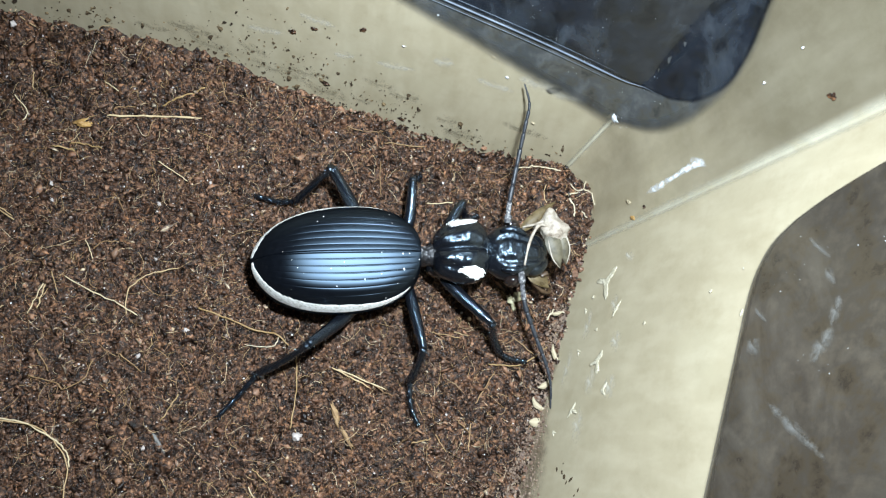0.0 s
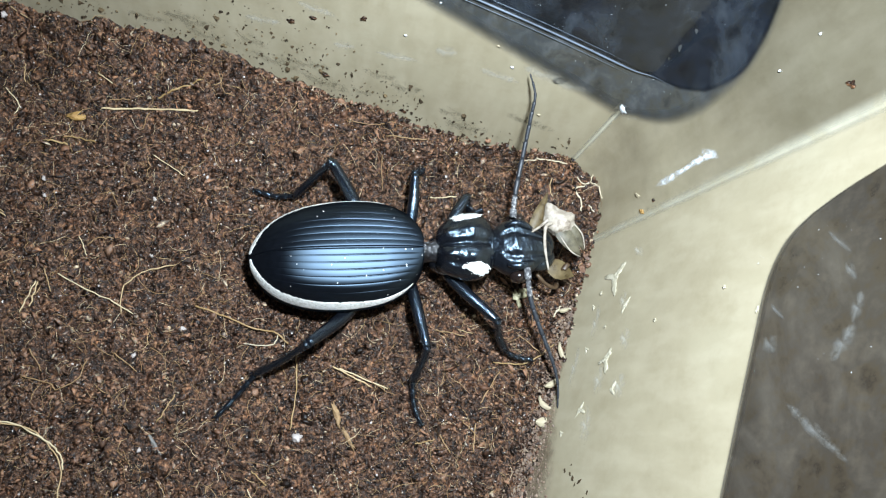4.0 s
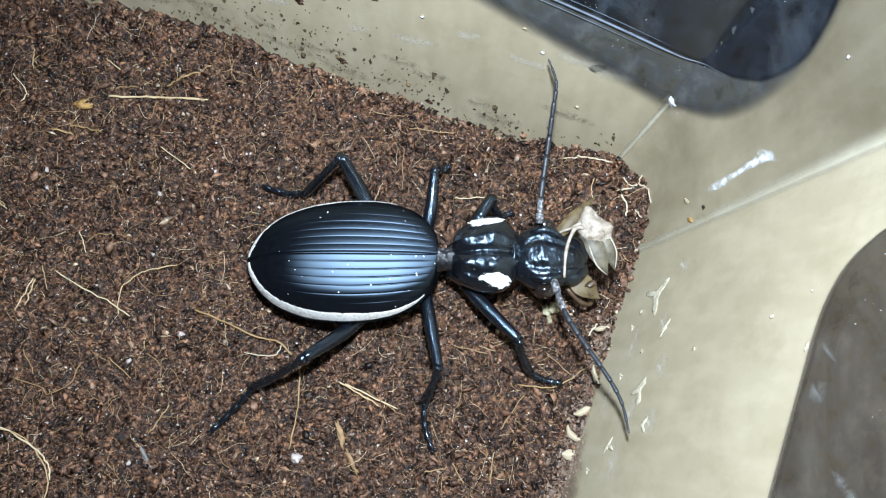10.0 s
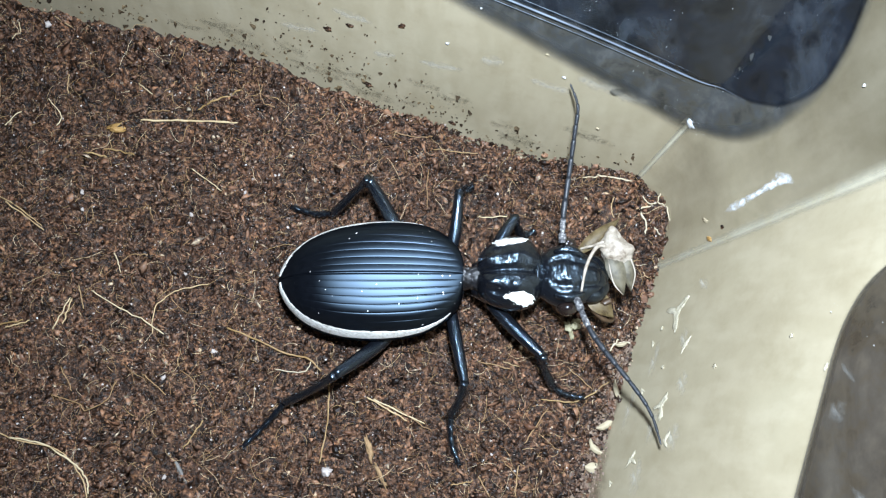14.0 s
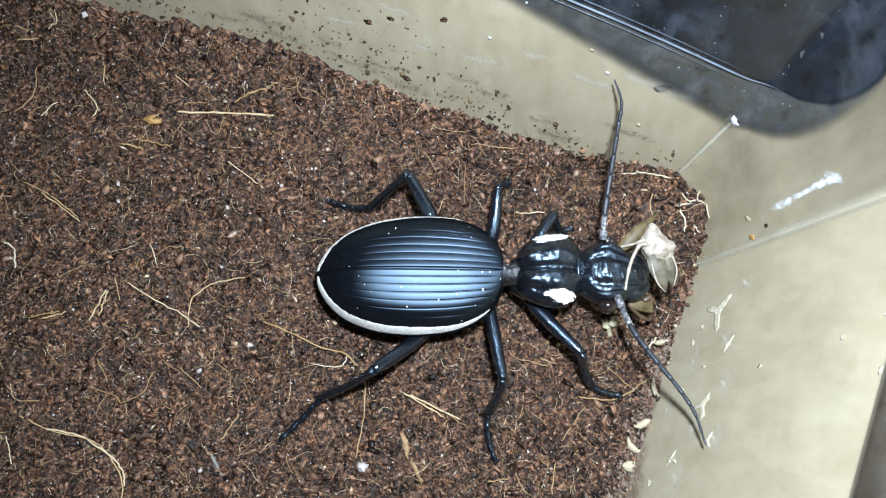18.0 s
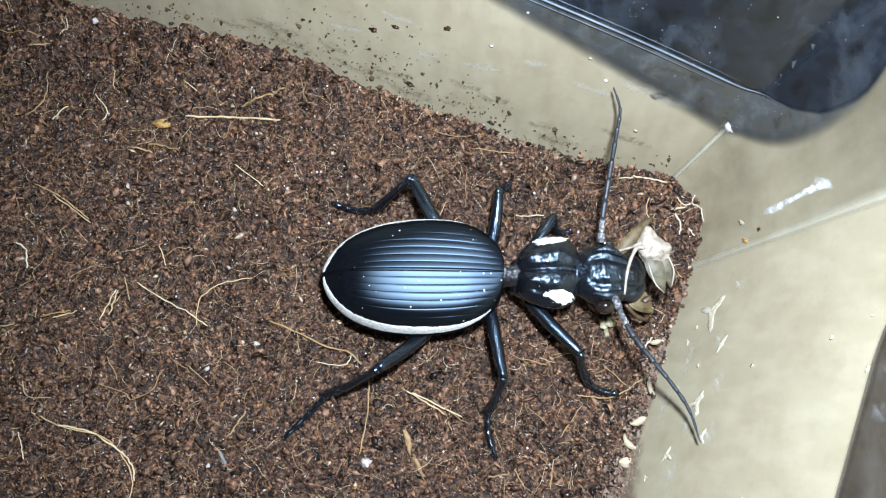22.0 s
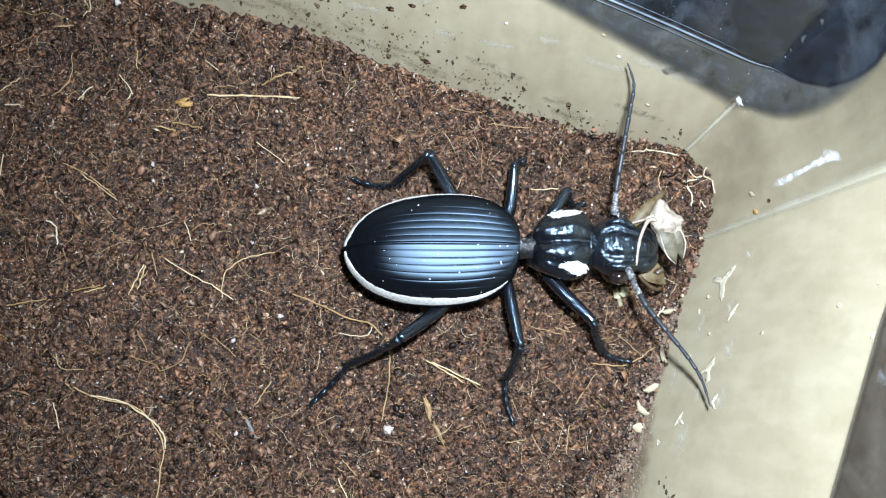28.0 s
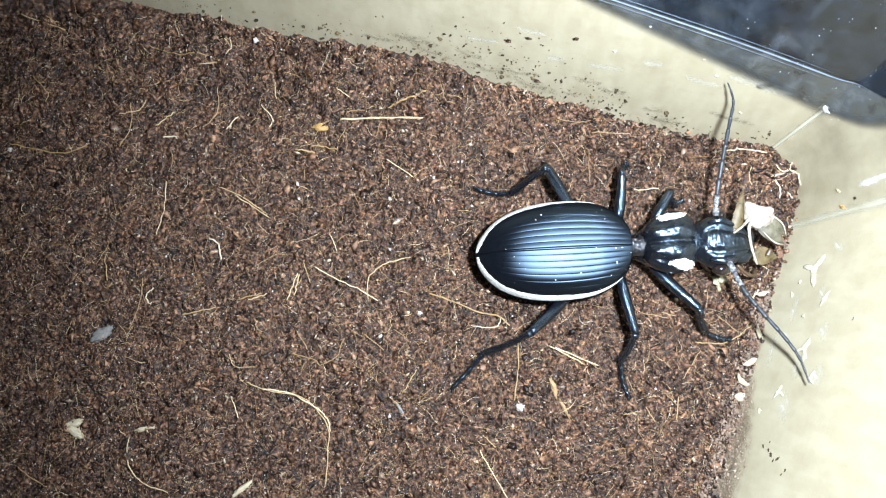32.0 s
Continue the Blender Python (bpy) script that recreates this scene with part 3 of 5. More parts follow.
tagged(part("fine_fibres", mesh_of("fine_fibres", *joined(hairs), FIBRES)), "fine tangled coconut fibres lying on the soil", "fibres", kind="stuff")


def fibre(points, r, mat):
    """One larger fibre of its own, with an uneven thickness."""
    r = 0.025 + (0.46 if mat is PALE else 0.42) * r
    n = 6 * len(points)
    pts = spline([(x, y, 0) for x, y in points], n)
    k = rng.uniform(0, 9)
    pts = [(p.x + 0.17 * noise.noise(Vector((i * 0.5, k, 0))), p.y + 0.17 * noise.noise(Vector((k, i * 0.5, 0))), max(soil_z(p.x, p.y) * 0.6 + 0.55, soil_z(p.x, p.y) + 0.34) + r) for i, p in enumerate(pts)]
    rad = [r * (0.8 + 0.35 * noise.noise(Vector((i * 0.45, k, 3)))) * (0.55 if i in (0, n) else 1) for i in range(n + 1)]
    x0, y0 = points[0]
    me = mesh_of("plant_fibre", *(lambda vf: ([(x - x0, y - y0, z - 0.3) for x, y, z in vf[0]], vf[1]))(tube(pts, rad, 6)), mat)
    ob = tagged(part("plant_fibre", me), {"FIBRE": "thin brown coconut fibre lying on the soil", "STRAW": "straw-coloured dry fibre lying on the soil", "GOLD": "golden brown fibre lying on the soil", "PALE": "pale cream rootlet lying on the soil"}[{FIBRE: "FIBRE", STRAW: "STRAW", GOLD: "GOLD", PALE: "PALE"}[mat]], "fibre", "fibres on the soil")
    ob.location = (x0 * U, y0 * U, 0.3 * U)
    return ob


fibre([(-43.4, 27.9), (-37.2, 27.9), (-31.0, 27.5)], 0.34, STRAW)
fibre([(-36.2, 29.3), (-33.1, 30.3), (-30.1, 30.9)], 0.3, GOLD)
fibre([(-37.3, 27.5), (-38.3, 25.0)], 0.14, FIBRE)
fibre([(-57.4, 42.1), (-52.9, 39.9)], 0.15, FIBRE)
fibre([(-50.4, 23.7), (-47.4, 23.1)], 0.26, GOLD)
fibre([(-48.0, 24.1), (-46.0, 23.9), (-43.9, 23.3)], 0.22, GOLD)
fibre([(-43.8, 32.5), (-41.7, 30.8)], 0.15, STRAW)
fibre([(-40.4, 31.3), (-38.4, 32.4)], 0.13, FIBRE)
fibre([(-28.2, 32.2), (-27.6, 29.7), (-26.2, 29.0)], 0.14, FIBRE)
fibre([(-53.3, 34.0), (-53.2, 31.4)], 0.16, STRAW)
fibre([(-42.8, 28.5), (-41.5, 29.1), (-39.8, 29.1)], 0.16, FIBRE)
fibre([(-36.7, 21.7), (-32.6, 18.8)], 0.13, STRAW)
fibre([(-32.5, 20.5), (-33.9, 17.4)], 0.11, FIBRE)
fibre([(-59.5, 17.1), (-54.3, 13.5)], 0.18, STRAW)
fibre([(-47.6, 6.0), (-44.9, 4.4), (-41.7, 2.9), (-38.3, 0.8)], 0.16, STRAW)
fibre([(-39.7, 0.8), (-39.5, 4.2), (-37.0, 6.2), (-33.4, 7.0)], 0.16, STRAW)
fibre([(-49.8, 5.0), (-50.5, 1.8)], 0.2, STRAW)
fibre([(-57.5, 1.3), (-54.6, 2.2)], 0.22, STRAW)
fibre([(-45.2, 10.8), (-44.2, 8.3)], 0.13, STRAW)
fibre([(-44.2, 9.5), (-43.0, 10.4), (-40.8, 10.5)], 0.13, FIBRE)
fibre([(-49.2, 6.7), (-48.1, 3.6)], 0.15, FIBRE)
fibre([(-42.1, 17.3), (-40.6, 14.7)], 0.12, FIBRE)
fibre([(-30.8, 1.7), (-27.3, 0.4), (-23.5, -1.3), (-20.7, -1.9), (-19.2, -3.4)], 0.28, GOLD)
fibre([(-55.3, -11.6), (-51.3, -12.3), (-47.8, -14.3), (-45.8, -16.0), (-45.4, -17.9)], 0.24, STRAW)
fibre([(-51.1, -6.6), (-47.7, -7.6), (-46.7, -8.3), (-44.4, -7.2), (-43.4, -4.8)], 0.14, FIBRE)
fibre([(-32.8, -9.3), (-34.8, -12.6)], 0.17, GOLD)
fibre([(-40.3, -4.1), (-37.4, -6.4)], 0.13, FIBRE)
fibre([(-36.0, -3.4), (-34.3, -4.7), (-34.1, -6.2)], 0.12, FIBRE)
fibre([(-50.4, -3.3), (-48.6, -6.1)], 0.12, FIBRE)
fibre([(-18.1, -4.7), (-18.1, -8.7), (-18.9, -14.0)], 0.22, GOLD)
fibre([(-13.6, -6.3), (-8.8, -9.0)], 0.2, STRAW)
fibre([(-12.9, -6.5), (-6.7, -9.3)], 0.2, STRAW)
fibre([(6.8, -6.2), (11.2, -6.4), (15.2, -3.9)], 0.18, GOLD)
fibre([(7.7, -7.3), (4.9, -11.4)], 0.16, FIBRE)
fibre([(-0.6, -14.7), (0.9, -17.5)], 0.16, FIBRE)
fibre([(2.4, -13.3), (4.5, -15.6)], 0.13, FIBRE)
fibre([(-3.6, -16.2), (-1.0, -15.7)], 0.16, GOLD)
fibre([(20.8, 17.6), (19.3, 17.0), (20.0, 15.3), (19.8, 13.9)], 0.24, PALE)
fibre([(21.8, 19.1), (21.6, 18.0), (22.5, 17.5), (23.0, 15.3)], 0.18, PALE)
fibre([(19.7, 18.8), (20.6, 17.9), (21.5, 18.0)], 0.16, PALE)
fibre([(20.4, 17.7), (18.8, 17.1)], 0.14, STRAW)
fibre([(21.0, 14.8), (21.7, 13.9)], 0.16, PALE)
fibre([(16.1, 18.6), (15.8, 16.9), (16.1, 16.0)], 0.12, STRAW)
fibre([(12.3, 21.1), (14.2, 21.2)], 0.15, PALE)
fibre([(14.1, 21.4), (16.2, 21.0), (18.4, 20.6)], 0.22, PALE)
fibre([(15.6, 0.2), (17.2, 0.6), (19.0, 0.1)], 0.22, PALE)
fibre([(13.9, -15.3), (13.5, -16.6), (12.4, -17.2)], 0.26, PALE)
fibre([(-0.7, 15.8), (3.0, 16.0)], 0.16, STRAW)
fibre([(-6.9, 22.0), (-7.0, 16.9)], 0.13, FIBRE)
fibre([(2.4, -1.9), (4.4, -2.5)], 0.12, FIBRE)
fibre([(-24.7, -3.2), (-21.3, -3.5), (-20.4, -2.1)], 0.13, PALE)
fibre([(-0.6, -1.9), (3.4, -2.8)], 0.13, FIBRE)
fibre([(-10.5, -7.3), (-5.9, -10.2)], 0.11, FIBRE)
fibre([(10.1, -2.4), (13.0, -5.0)], 0.11, FIBRE)
fibre([(15.2, -0.4), (16.2, 1.0)], 0.2, PALE)
fibre([(-6.4, 24.6), (-0.7, 24.4)], 0.14, FIBRE)
fibre([(-11.4, 26.8), (-8.2, 26.1), (-6.4, 26.5)], 0.13, FIBRE)
fibre([(-92.9, 46.1), (-85.5, 43.5)], 0.17, STRAW)
fibre([(-94.8, 26.3), (-91.6, 25.5), (-85.9, 24.4), (-82.0, 25.8)], 0.2, GOLD)
fibre([(-77.5, 30.2), (-74.5, 30.6), (-73.1, 32.1)], 0.18, STRAW)
fibre([(-75.7, 31.8), (-75.5, 28.5), (-77.2, 25.0)], 0.15, FIBRE)
fibre([(-71.8, 28.1), (-68.8, 30.1)], 0.18, STRAW)
fibre([(-70.5, 26.3), (-68.6, 26.4)], 0.18, PALE)
fibre([(-91.4, 36.7), (-88.9, 34.2), (-89.1, 32.6)], 0.16, GOLD)
fibre([(-62.3, 33.8), (-62.2, 29.8), (-64.5, 27.6)], 0.15, FIBRE)
fibre([(-72.4, 40.3), (-68.6, 38.9), (-63.1, 38.4)], 0.16, GOLD)
fibre([(-70.1, 19.5), (-70.4, 15.0), (-71.4, 11.3)], 0.14, STRAW)
fibre([(-62.1, 18.5), (-58.5, 16.8), (-54.6, 14.0)], 0.15, STRAW)
fibre([(-63.5, 10.8), (-61.9, 9.7), (-61.6, 7.4)], 0.26, PALE)
fibre([(-59.2, 1.4), (-55.5, 2.3)], 0.24, GOLD)
fibre([(-67.3, -0.6), (-62.3, 0.4)], 0.2, GOLD)
fibre([(-71.7, 3.5), (-72.8, 2.4), (-72.0, 1.0)], 0.2, PALE)
fibre([(-73.4, 5.1), (-73.8, 1.3), (-75.3, -2.4)], 0.13, FIBRE)
fibre([(-79.2, 8.7), (-78.9, 4.8)], 0.15, GOLD)
fibre([(-50.1, 5.1), (-51.6, 1.1)], 0.18, STRAW)
fibre([(-75.1, -18.1), (-75.1, -22.1), (-73.1, -24.6), (-69.3, -26.2)], 0.2, STRAW)
fibre([(-58.5, -10.2), (-55.1, -11.7), (-49.9, -12.8), (-47.3, -14.8), (-45.6, -18.0), (-46.2, -25.5)], 0.2, STRAW)
fibre([(-60.0, -12.6), (-58.8, -15.8)], 0.14, STRAW)
fibre([(-91.9, -22.2), (-90.0, -23.7), (-87.2, -25.2)], 0.16, FIBRE)
fibre([(-76.0, -6.4), (-73.3, -7.6)], 0.13, FIBRE)
fibre([(-60.2, -6.5), (-59.4, -8.3), (-56.5, -8.4)], 0.15, STRAW)
fibre([(-23.6, -18.6), (-21.6, -20.5)], 0.15, GOLD)
fibre([(-24.0, -20.8), (-20.2, -27.5)], 0.16, STRAW)
fibre([(3.8, -17.4), (4.2, -13.9)], 0.14, STRAW)
fibre([(-55.4, 30.5), (-53.8, 28.6), (-54.3, 27.2)], 0.16, STRAW)
fibre([(-59.5, 40.5), (-59.7, 39.0), (-60.5, 38.0)], 0.18, STRAW)
fibre([(-60.9, 27.1), (-59.0, 29.0)], 0.18, STRAW)
fibre([(-55.7, 42.6), (-51.7, 42.1)], 0.24, GOLD)
fibre([(-65.0, 37.3), (-61.5, 37.4)], 0.22, STRAW)
fibre([(-35.8, 34.3), (-35.3, 32.9)], 0.14, STRAW)


def chip(name, label, category, x, y, size, mat, turn=0.0, surface=None, jag=0.6):
    """A flat ragged chip with a thickness, on the soil or at a given place of a wall."""
    v, f = ball((0, 0, 0), (1, 1, 1), 11)
    k = rng.uniform(0, 50)
    c, s = math.cos(turn), math.sin(turn)
    out = []
    for p in v:
        q = Vector(p) * (1 + jag * noise.noise(Vector(p) * 1.4 + Vector((k, 0, 0))) + 0.6 * jag * noise.noise(Vector(p) * 3 + Vector((0, k, 0))) + 0.35 * jag * noise.noise(Vector(p) * 6 + Vector((0, 0, k))))
        q = Vector((q.x * size[0], q.y * size[1], q.z * size[2]))
        out.append((q.x * c - q.y * s, q.x * s + q.y * c, q.z))
    ob = tagged(part(name, mesh_of(name, out, f, mat)), label, category)
    p = surface or (x, y, soil_z(x, y) + 0.45)
    ob.location = (p[0] * U, p[1] * U, p[2] * U)
    return ob


chip("husk_scrap", "amber scrap of husk lying on the soil", "husk", -46.2, 26.9, (1.3, 0.5, 0.3), AMBER, -0.05)
chip("husk_scrap", "tan peeling scrap of husk on the soil", "husk", -13.2, -12.3, (0.34, 1.3, 0.28), HUSK, 0.3, None, 0.8)
chip("husk_scrap", "long tan scrap of husk on the soil", "husk", -11.8, -15.2, (0.25, 1.5, 0.25), HUSK, 0.5, None, 0.6)
chip("pebble", "small pinkish white pebble on the soil", "pebble", -18.0, -14.9, (0.62, 0.55, 0.5), GRIT)
chip("bark_shard", "grey splinter of bark on the soil", "shard", -35.1, -15.3, (0.32, 1.4, 0.22), GREY, 0.55)


def curled_husk(x, y, z, length, width, turn, bend):
    """A thin cream flake, pointed at both ends and curled to one side."""
    rows = []
    for i in range(13):
        k = i / 12
        a = bend * (k - 0.5)
        cx, cy = (math.sin(a) * length / bend, (1 - math.cos(a)) * length / bend) if bend else (length * (k - 0.5), 0.0)
        w = width * math.sin(math.pi * (0.04 + 0.92 * k)) ** 0.8 * (1 + 0.25 * noise.noise(Vector((x, i * 0.5, y))))
        rows.append([])
        for t in (-1, -0.5, 0, 0.5, 1):
            px, py = cx - math.sin(a) * w * t, cy + math.cos(a) * w * t
            rows[-1].append((px * math.cos(turn) - py * math.sin(turn), px * math.sin(turn) + py * math.cos(turn), 0.30 * (1 - t * t) + 0.08 * noise.noise(Vector((px * 2, py * 2, x)))))
    ob = tagged(part("seed_husk", mesh_of("seed_husk", *slab(rows, (0, 0, -0.10)), FLAKE)), "cream curled seed husk at the edge of the soil", "husk", "husks at the soil's edge")
    ob.location = (x * U, y * U, z * U)


for x, y, z, length, width, turn, bend in ((13.0, -11.9, 1.1, 2.6, 0.36, -0.75, 1.7), (12.9, -14.0, 0.9, 2.2, 0.62, 0.05, 0.6), (12.8, -16.3, 0.9, 2.7, 0.34, 0.85, 1.5), (15.7, -5.3, 1.2, 2.9, 0.30, -1.25, 0.9), (14.3, -9.2, 1.2, 2.4, 0.40, 0.5, 0.8), (16.4, 0.2, 1.3, 1.5, 0.26, 0.2, 0.9), (11.9, -19.2, 0.9, 2.3, 0.38, 1.2, 1.2)):
    curled_husk(x, y, z, length, width, turn, bend)
chip("seed_husk", "pale split seed husk on the soil", "husk", -83.6, -16.1, (1.35, 0.55, 0.25), FLAKE, 0.25)
chip("seed_husk", "pale split seed husk on the soil", "husk", -83.4, -17.4, (1.4, 0.55, 0.25), FLAKE, -0.45)
chip("wood_splinter", "pale wood splinter on the soil", "splinter", -73.0, -17.1, (1.6, 0.3, 0.25), FLAKE, 0.15)
chip("wood_splinter", "pale wood splinter on the soil", "splinter", -58.3, -25.8, (1.7, 0.4, 0.3), FLAKE, 0.62)
chip("bark_shard", "grey ragged flake of bark on the soil", "shard", -79.6, -3.2, (1.9, 0.75, 0.25), GREY, 0.55)
for x, y, s in ((-50.0, 18.4, 0.42), (-49.9, 16.3, 0.36), (-29.7, 18.7, 0.3), (-36.3, 15.8, 0.35), (-38.0, -4.4, 0.42), (-32.2, -1.2, 0.48), (-22.5, -7.4, 0.4), (-55.6, 39.8, 0.6), (-36.4, 8.3, 0.36), (-36.8, -15.9, 0.4), (-94.6, 25.3, 0.5)):
    tagged(chip("white_grain", "small white grain lying on the soil", "grain", x, y, (s * 0.72, s * 0.55, s * 0.5), GRIT, rng.uniform(0, 3), None, 0.7), group="white grains on the soil")
tagged(chip("dark_clod", "dark moist clod of soil", "clod", -3, -20, (0.8, 0.6, 0.35), SOIL), group="clods")

# flakes, crumbs and smears on the tub's walls
WALL_BITS = [("back", -36.0, 4.8, 0.55, SOIL), ("back", -24.5, 1.5, 0.45, SOIL), ("back", -34.2, 16.8, 0.45, SOIL), ("back", -42.3, 13.2, 0.6, SOIL), ("back", -39.9, 14.7, 0.4, SOIL), ("back", -18.2, 18.2, 0.28, FLAKE), ("back", -15.2, 15.3, 0.3, CHALK), ("back", -8.4, 7.9, 0.36, FLAKE), ("back", -26.8, 22.6, 0.22, CHALK), ("back", -28.8, 15.9, 0.28, CHALK)]
for wall, s, z, size, mat in WALL_BITS:
    dark = mat is SOIL
    ob = chip("wall_crumb" if dark else "wall_fleck", "dark soil crumb stuck to the tub wall" if dark else "pale fleck stuck to the tub wall", "crumb" if dark else "fleck", 0, 0, (size * (0.8 if dark else 0.62), size * 0.3, size * (0.7 if dark else 0.45)), mat, -0.26, on_back(s, z, -0.12), 0.9)
    tagged(ob, group="bits on the tub wall")
def flake(r, z, arms, size):
    """A ragged papery flake with arms that lies flat on the side wall; arms run along the wall and up it."""
    rows = []
    for depth, reach in ((0.0, 0.02), (0.0, 0.35), (0.01, 0.7), (0.04, 1.0), (0.08, 0.9), (0.11, 0.5), (0.12, 0.02)):
        row = []
        for k in range(40):
            a = math.tau * k / 40
            far = 0.85 * size
            for dr, dz in arms:
                turn = (a - math.atan2(dz, dr) + math.pi) % math.tau - math.pi
                far = max(far, 1.15 * math.hypot(dr, dz) * math.exp(-(turn / 0.5) ** 2))
            far *= reach * (1 + 0.5 * noise.noise(Vector((3 * math.cos(a), 3 * math.sin(a), r))) + 0.3 * noise.noise(Vector((8 * math.cos(a), 8 * math.sin(a), r))))
            row.append(Vector(on_side(r + far * math.cos(a), z + far * math.sin(a), -0.02 - depth - 0.08 * noise.noise(Vector((far * 3, a, z))))))
        rows.append(row)
    base = Vector(on_side(r, z, -0.15))
    v, f = sheet(rows, True)
    ob = tagged(part("paper_flake", mesh_of("paper_flake", [Vector(p) - base for p in v], f, PAPER)), "ragged cream papery flake stuck to the tub wall", "flake", "bits on the tub wall")
    ob.location = base * U


flake(7.4, 8.0, [(-1.4, 1.3), (-0.5, -1.7), (1.9, 0.5), (-0.6, 0.2)], 0.75)
flake(18.5, 10.4, [(-1.3, 0.9), (1.5, 0.7), (0.3, -1.2)], 0.6)
flake(11.9, 11.6, [(-0.7, 0.5), (0.9, -0.4)], 0.42)
flake(22.6, 13.1, [(-0.8, 0.4), (0.7, 0.6)], 0.4)
flake(24.5, 7.8, [(-0.9, 0.3), (0.8, -0.5), (0.2, 0.9)], 0.45)
for r, z, d in ((10.6, 5.0, 0.5), (16.4, 5.8, 0.5), (27.0, 5.1, 0.5)):
    flake(r, z, [(d, 0.4 * d), (-0.6 * d, -0.5 * d), (0.1, 0.8 * d)], 0.2)
for r, z, size in ((32.9, 9.9, 0.45), (32.3, 9.2, 0.3), (31.9, 8.0, 0.32), (33.2, 11.4, 0.4), (33.6, 10.6, 0.25), (34.6, 13.3, 0.26), (35.2, 12.8, 0.18), (31.2, 9.0, 0.16)):
    tagged(chip("wall_crumb", "dark soil crumb stuck to the tub wall", "crumb", 0, 0, (size * 0.22, size * 0.7, size * 0.55), STAIN, rng.uniform(-0.9, 0.3), on_side(r, z, -0.06), 1.0), group="bits on the tub wall")
for r, z, size, long in ((15.2, 17.9, 0.2, 0.3), (13.7, 27.8, 0.2, 0.3), (17.4, 33.0, 0.3, 0.25), (9.0, 6.0, 0.2, 0.35), (14.0, 8.6, 0.2, 0.4)):
    tagged(chip("wall_fleck", "pale papery fleck stuck to the tub wall", "fleck", 0, 0, (0.12, size, long * 0.8), PAPER, -0.35, on_side(r, z, -0.1), 0.8), group="bits on the tub wall")
def film(name, low, high, cover, start=0.38):
    """A patchy film, clear between its patches and towards its edges (the u of its UV map)."""
    m = varied(name, [(0.3, low), (0.7, high)], 2000, 0.5)
    hole, mix = m.node_tree.nodes.new("ShaderNodeBsdfTransparent"), m.node_tree.nodes.new("ShaderNodeMixShader")
    co, n = m.node_tree.nodes.new("ShaderNodeTexCoord"), node(m, "ShaderNodeTexNoise", Scale=800.0, Detail=7.0, Roughness=0.65)
    uv, sep, fade = m.node_tree.nodes.new("ShaderNodeUVMap"), m.node_tree.nodes.new("ShaderNodeSeparateXYZ"), m.node_tree.nodes.new("ShaderNodeMath")
    fade.operation = "MULTIPLY"
    r = ramp(m, [(start, (0, 0, 0)), (start + 0.26, (cover, cover, cover))])
    wire(m, co, "Object", n, "Vector")
    wire(m, n, "Fac", r, "Fac")
    wire(m, uv, "UV", sep, "Vector")
    wire(m, r, "Color", fade, 0)
    wire(m, sep, "X", fade, 1)
    wire(m, fade, 0, mix, 0)
    wire(m, hole, 0, mix, 1)
    wire(m, principled(m), 0, mix, 2)
    wire(m, mix, 0, m.node_tree.nodes["Material Output"], "Surface")
    return m


RESIDUE = film("cream_residue_film", (0.46, 0.42, 0.32), (0.62, 0.58, 0.48), 0.8)
SCUFF = film("grey_scuff_film", (0.14, 0.135, 0.12), (0.24, 0.235, 0.22), 0.36)
GLARE = film("white_glare_film", (0.60, 0.63, 0.66), (0.84, 0.87, 0.90), 1.0, 0.37)


def residue(r0, z0, r1, z1, width, out, mat, label, wall=on_side):
    """A thin uneven film along a line of a wall."""
    rows = []
    slope = math.atan2(z1 - z0, r1 - r0)
    for i in range(17):
        k = i / 16
        w = width * (0.5 + math.sin(math.pi * k)) * (1 + 0.5 * noise.noise(Vector((r0, i * 0.7, z0))))
        rows.append([(Vector(wall(r0 + (r1 - r0) * k - w * t * math.sin(slope), z0 + (z1 - z0) * k + w * t * math.cos(slope), out)), (1 - abs(t)) * min(1.0, 2.5 * math.sin(math.pi * k))) for t in (-1, -0.66, -0.33, 0, 0.33, 0.66, 1)])
    base = rows[8][3][0]
    ob = tagged(panel("residue_smudge", mat, [[(tuple(p - base), u) for p, u in row] for row in rows], None, "", (0.03, -0.01, 0)), label, "smudge", "smudges on the tub wall")
    ob.location = base * U


FAINT_RESIDUE = film("faint_residue_film", (0.50, 0.46, 0.36), (0.64, 0.60, 0.50), 0.4)
DIRT = film("faint_dirt_film", (0.15, 0.125, 0.075), (0.24, 0.205, 0.135), 0.28, 0.44)
dirt = random.Random(21)
for i in range(16):
    s0 = -4 - 3.6 * i + dirt.uniform(-1.5, 1.5)
    z0 = pile(*on_back(s0, 0)[:2]) + dirt.uniform(0.8, 7.5)
    residue(s0, z0, s0 - dirt.uniform(3, 8), z0 + dirt.uniform(-0.6, 1.8), dirt.uniform(0.5, 1.3), -0.03, DIRT, "faint dirt smudged on the tub wall", on_back)
for i in range(8):
    s0 = -3 - 6 * i + dirt.uniform(-2, 2)
    z0 = dirt.uniform(8, 16)
    residue(s0, z0, s0 - dirt.uniform(2, 6), z0 + dirt.uniform(-0.5, 2.0), dirt.uniform(0.4, 0.9), -0.03, FAINT_RESIDUE, "faint cream residue smudged on the tub wall", on_back)
TAN_DUST = film("tan_dust_film", (0.20, 0.145, 0.095), (0.30, 0.23, 0.155), 0.95, 0.30)
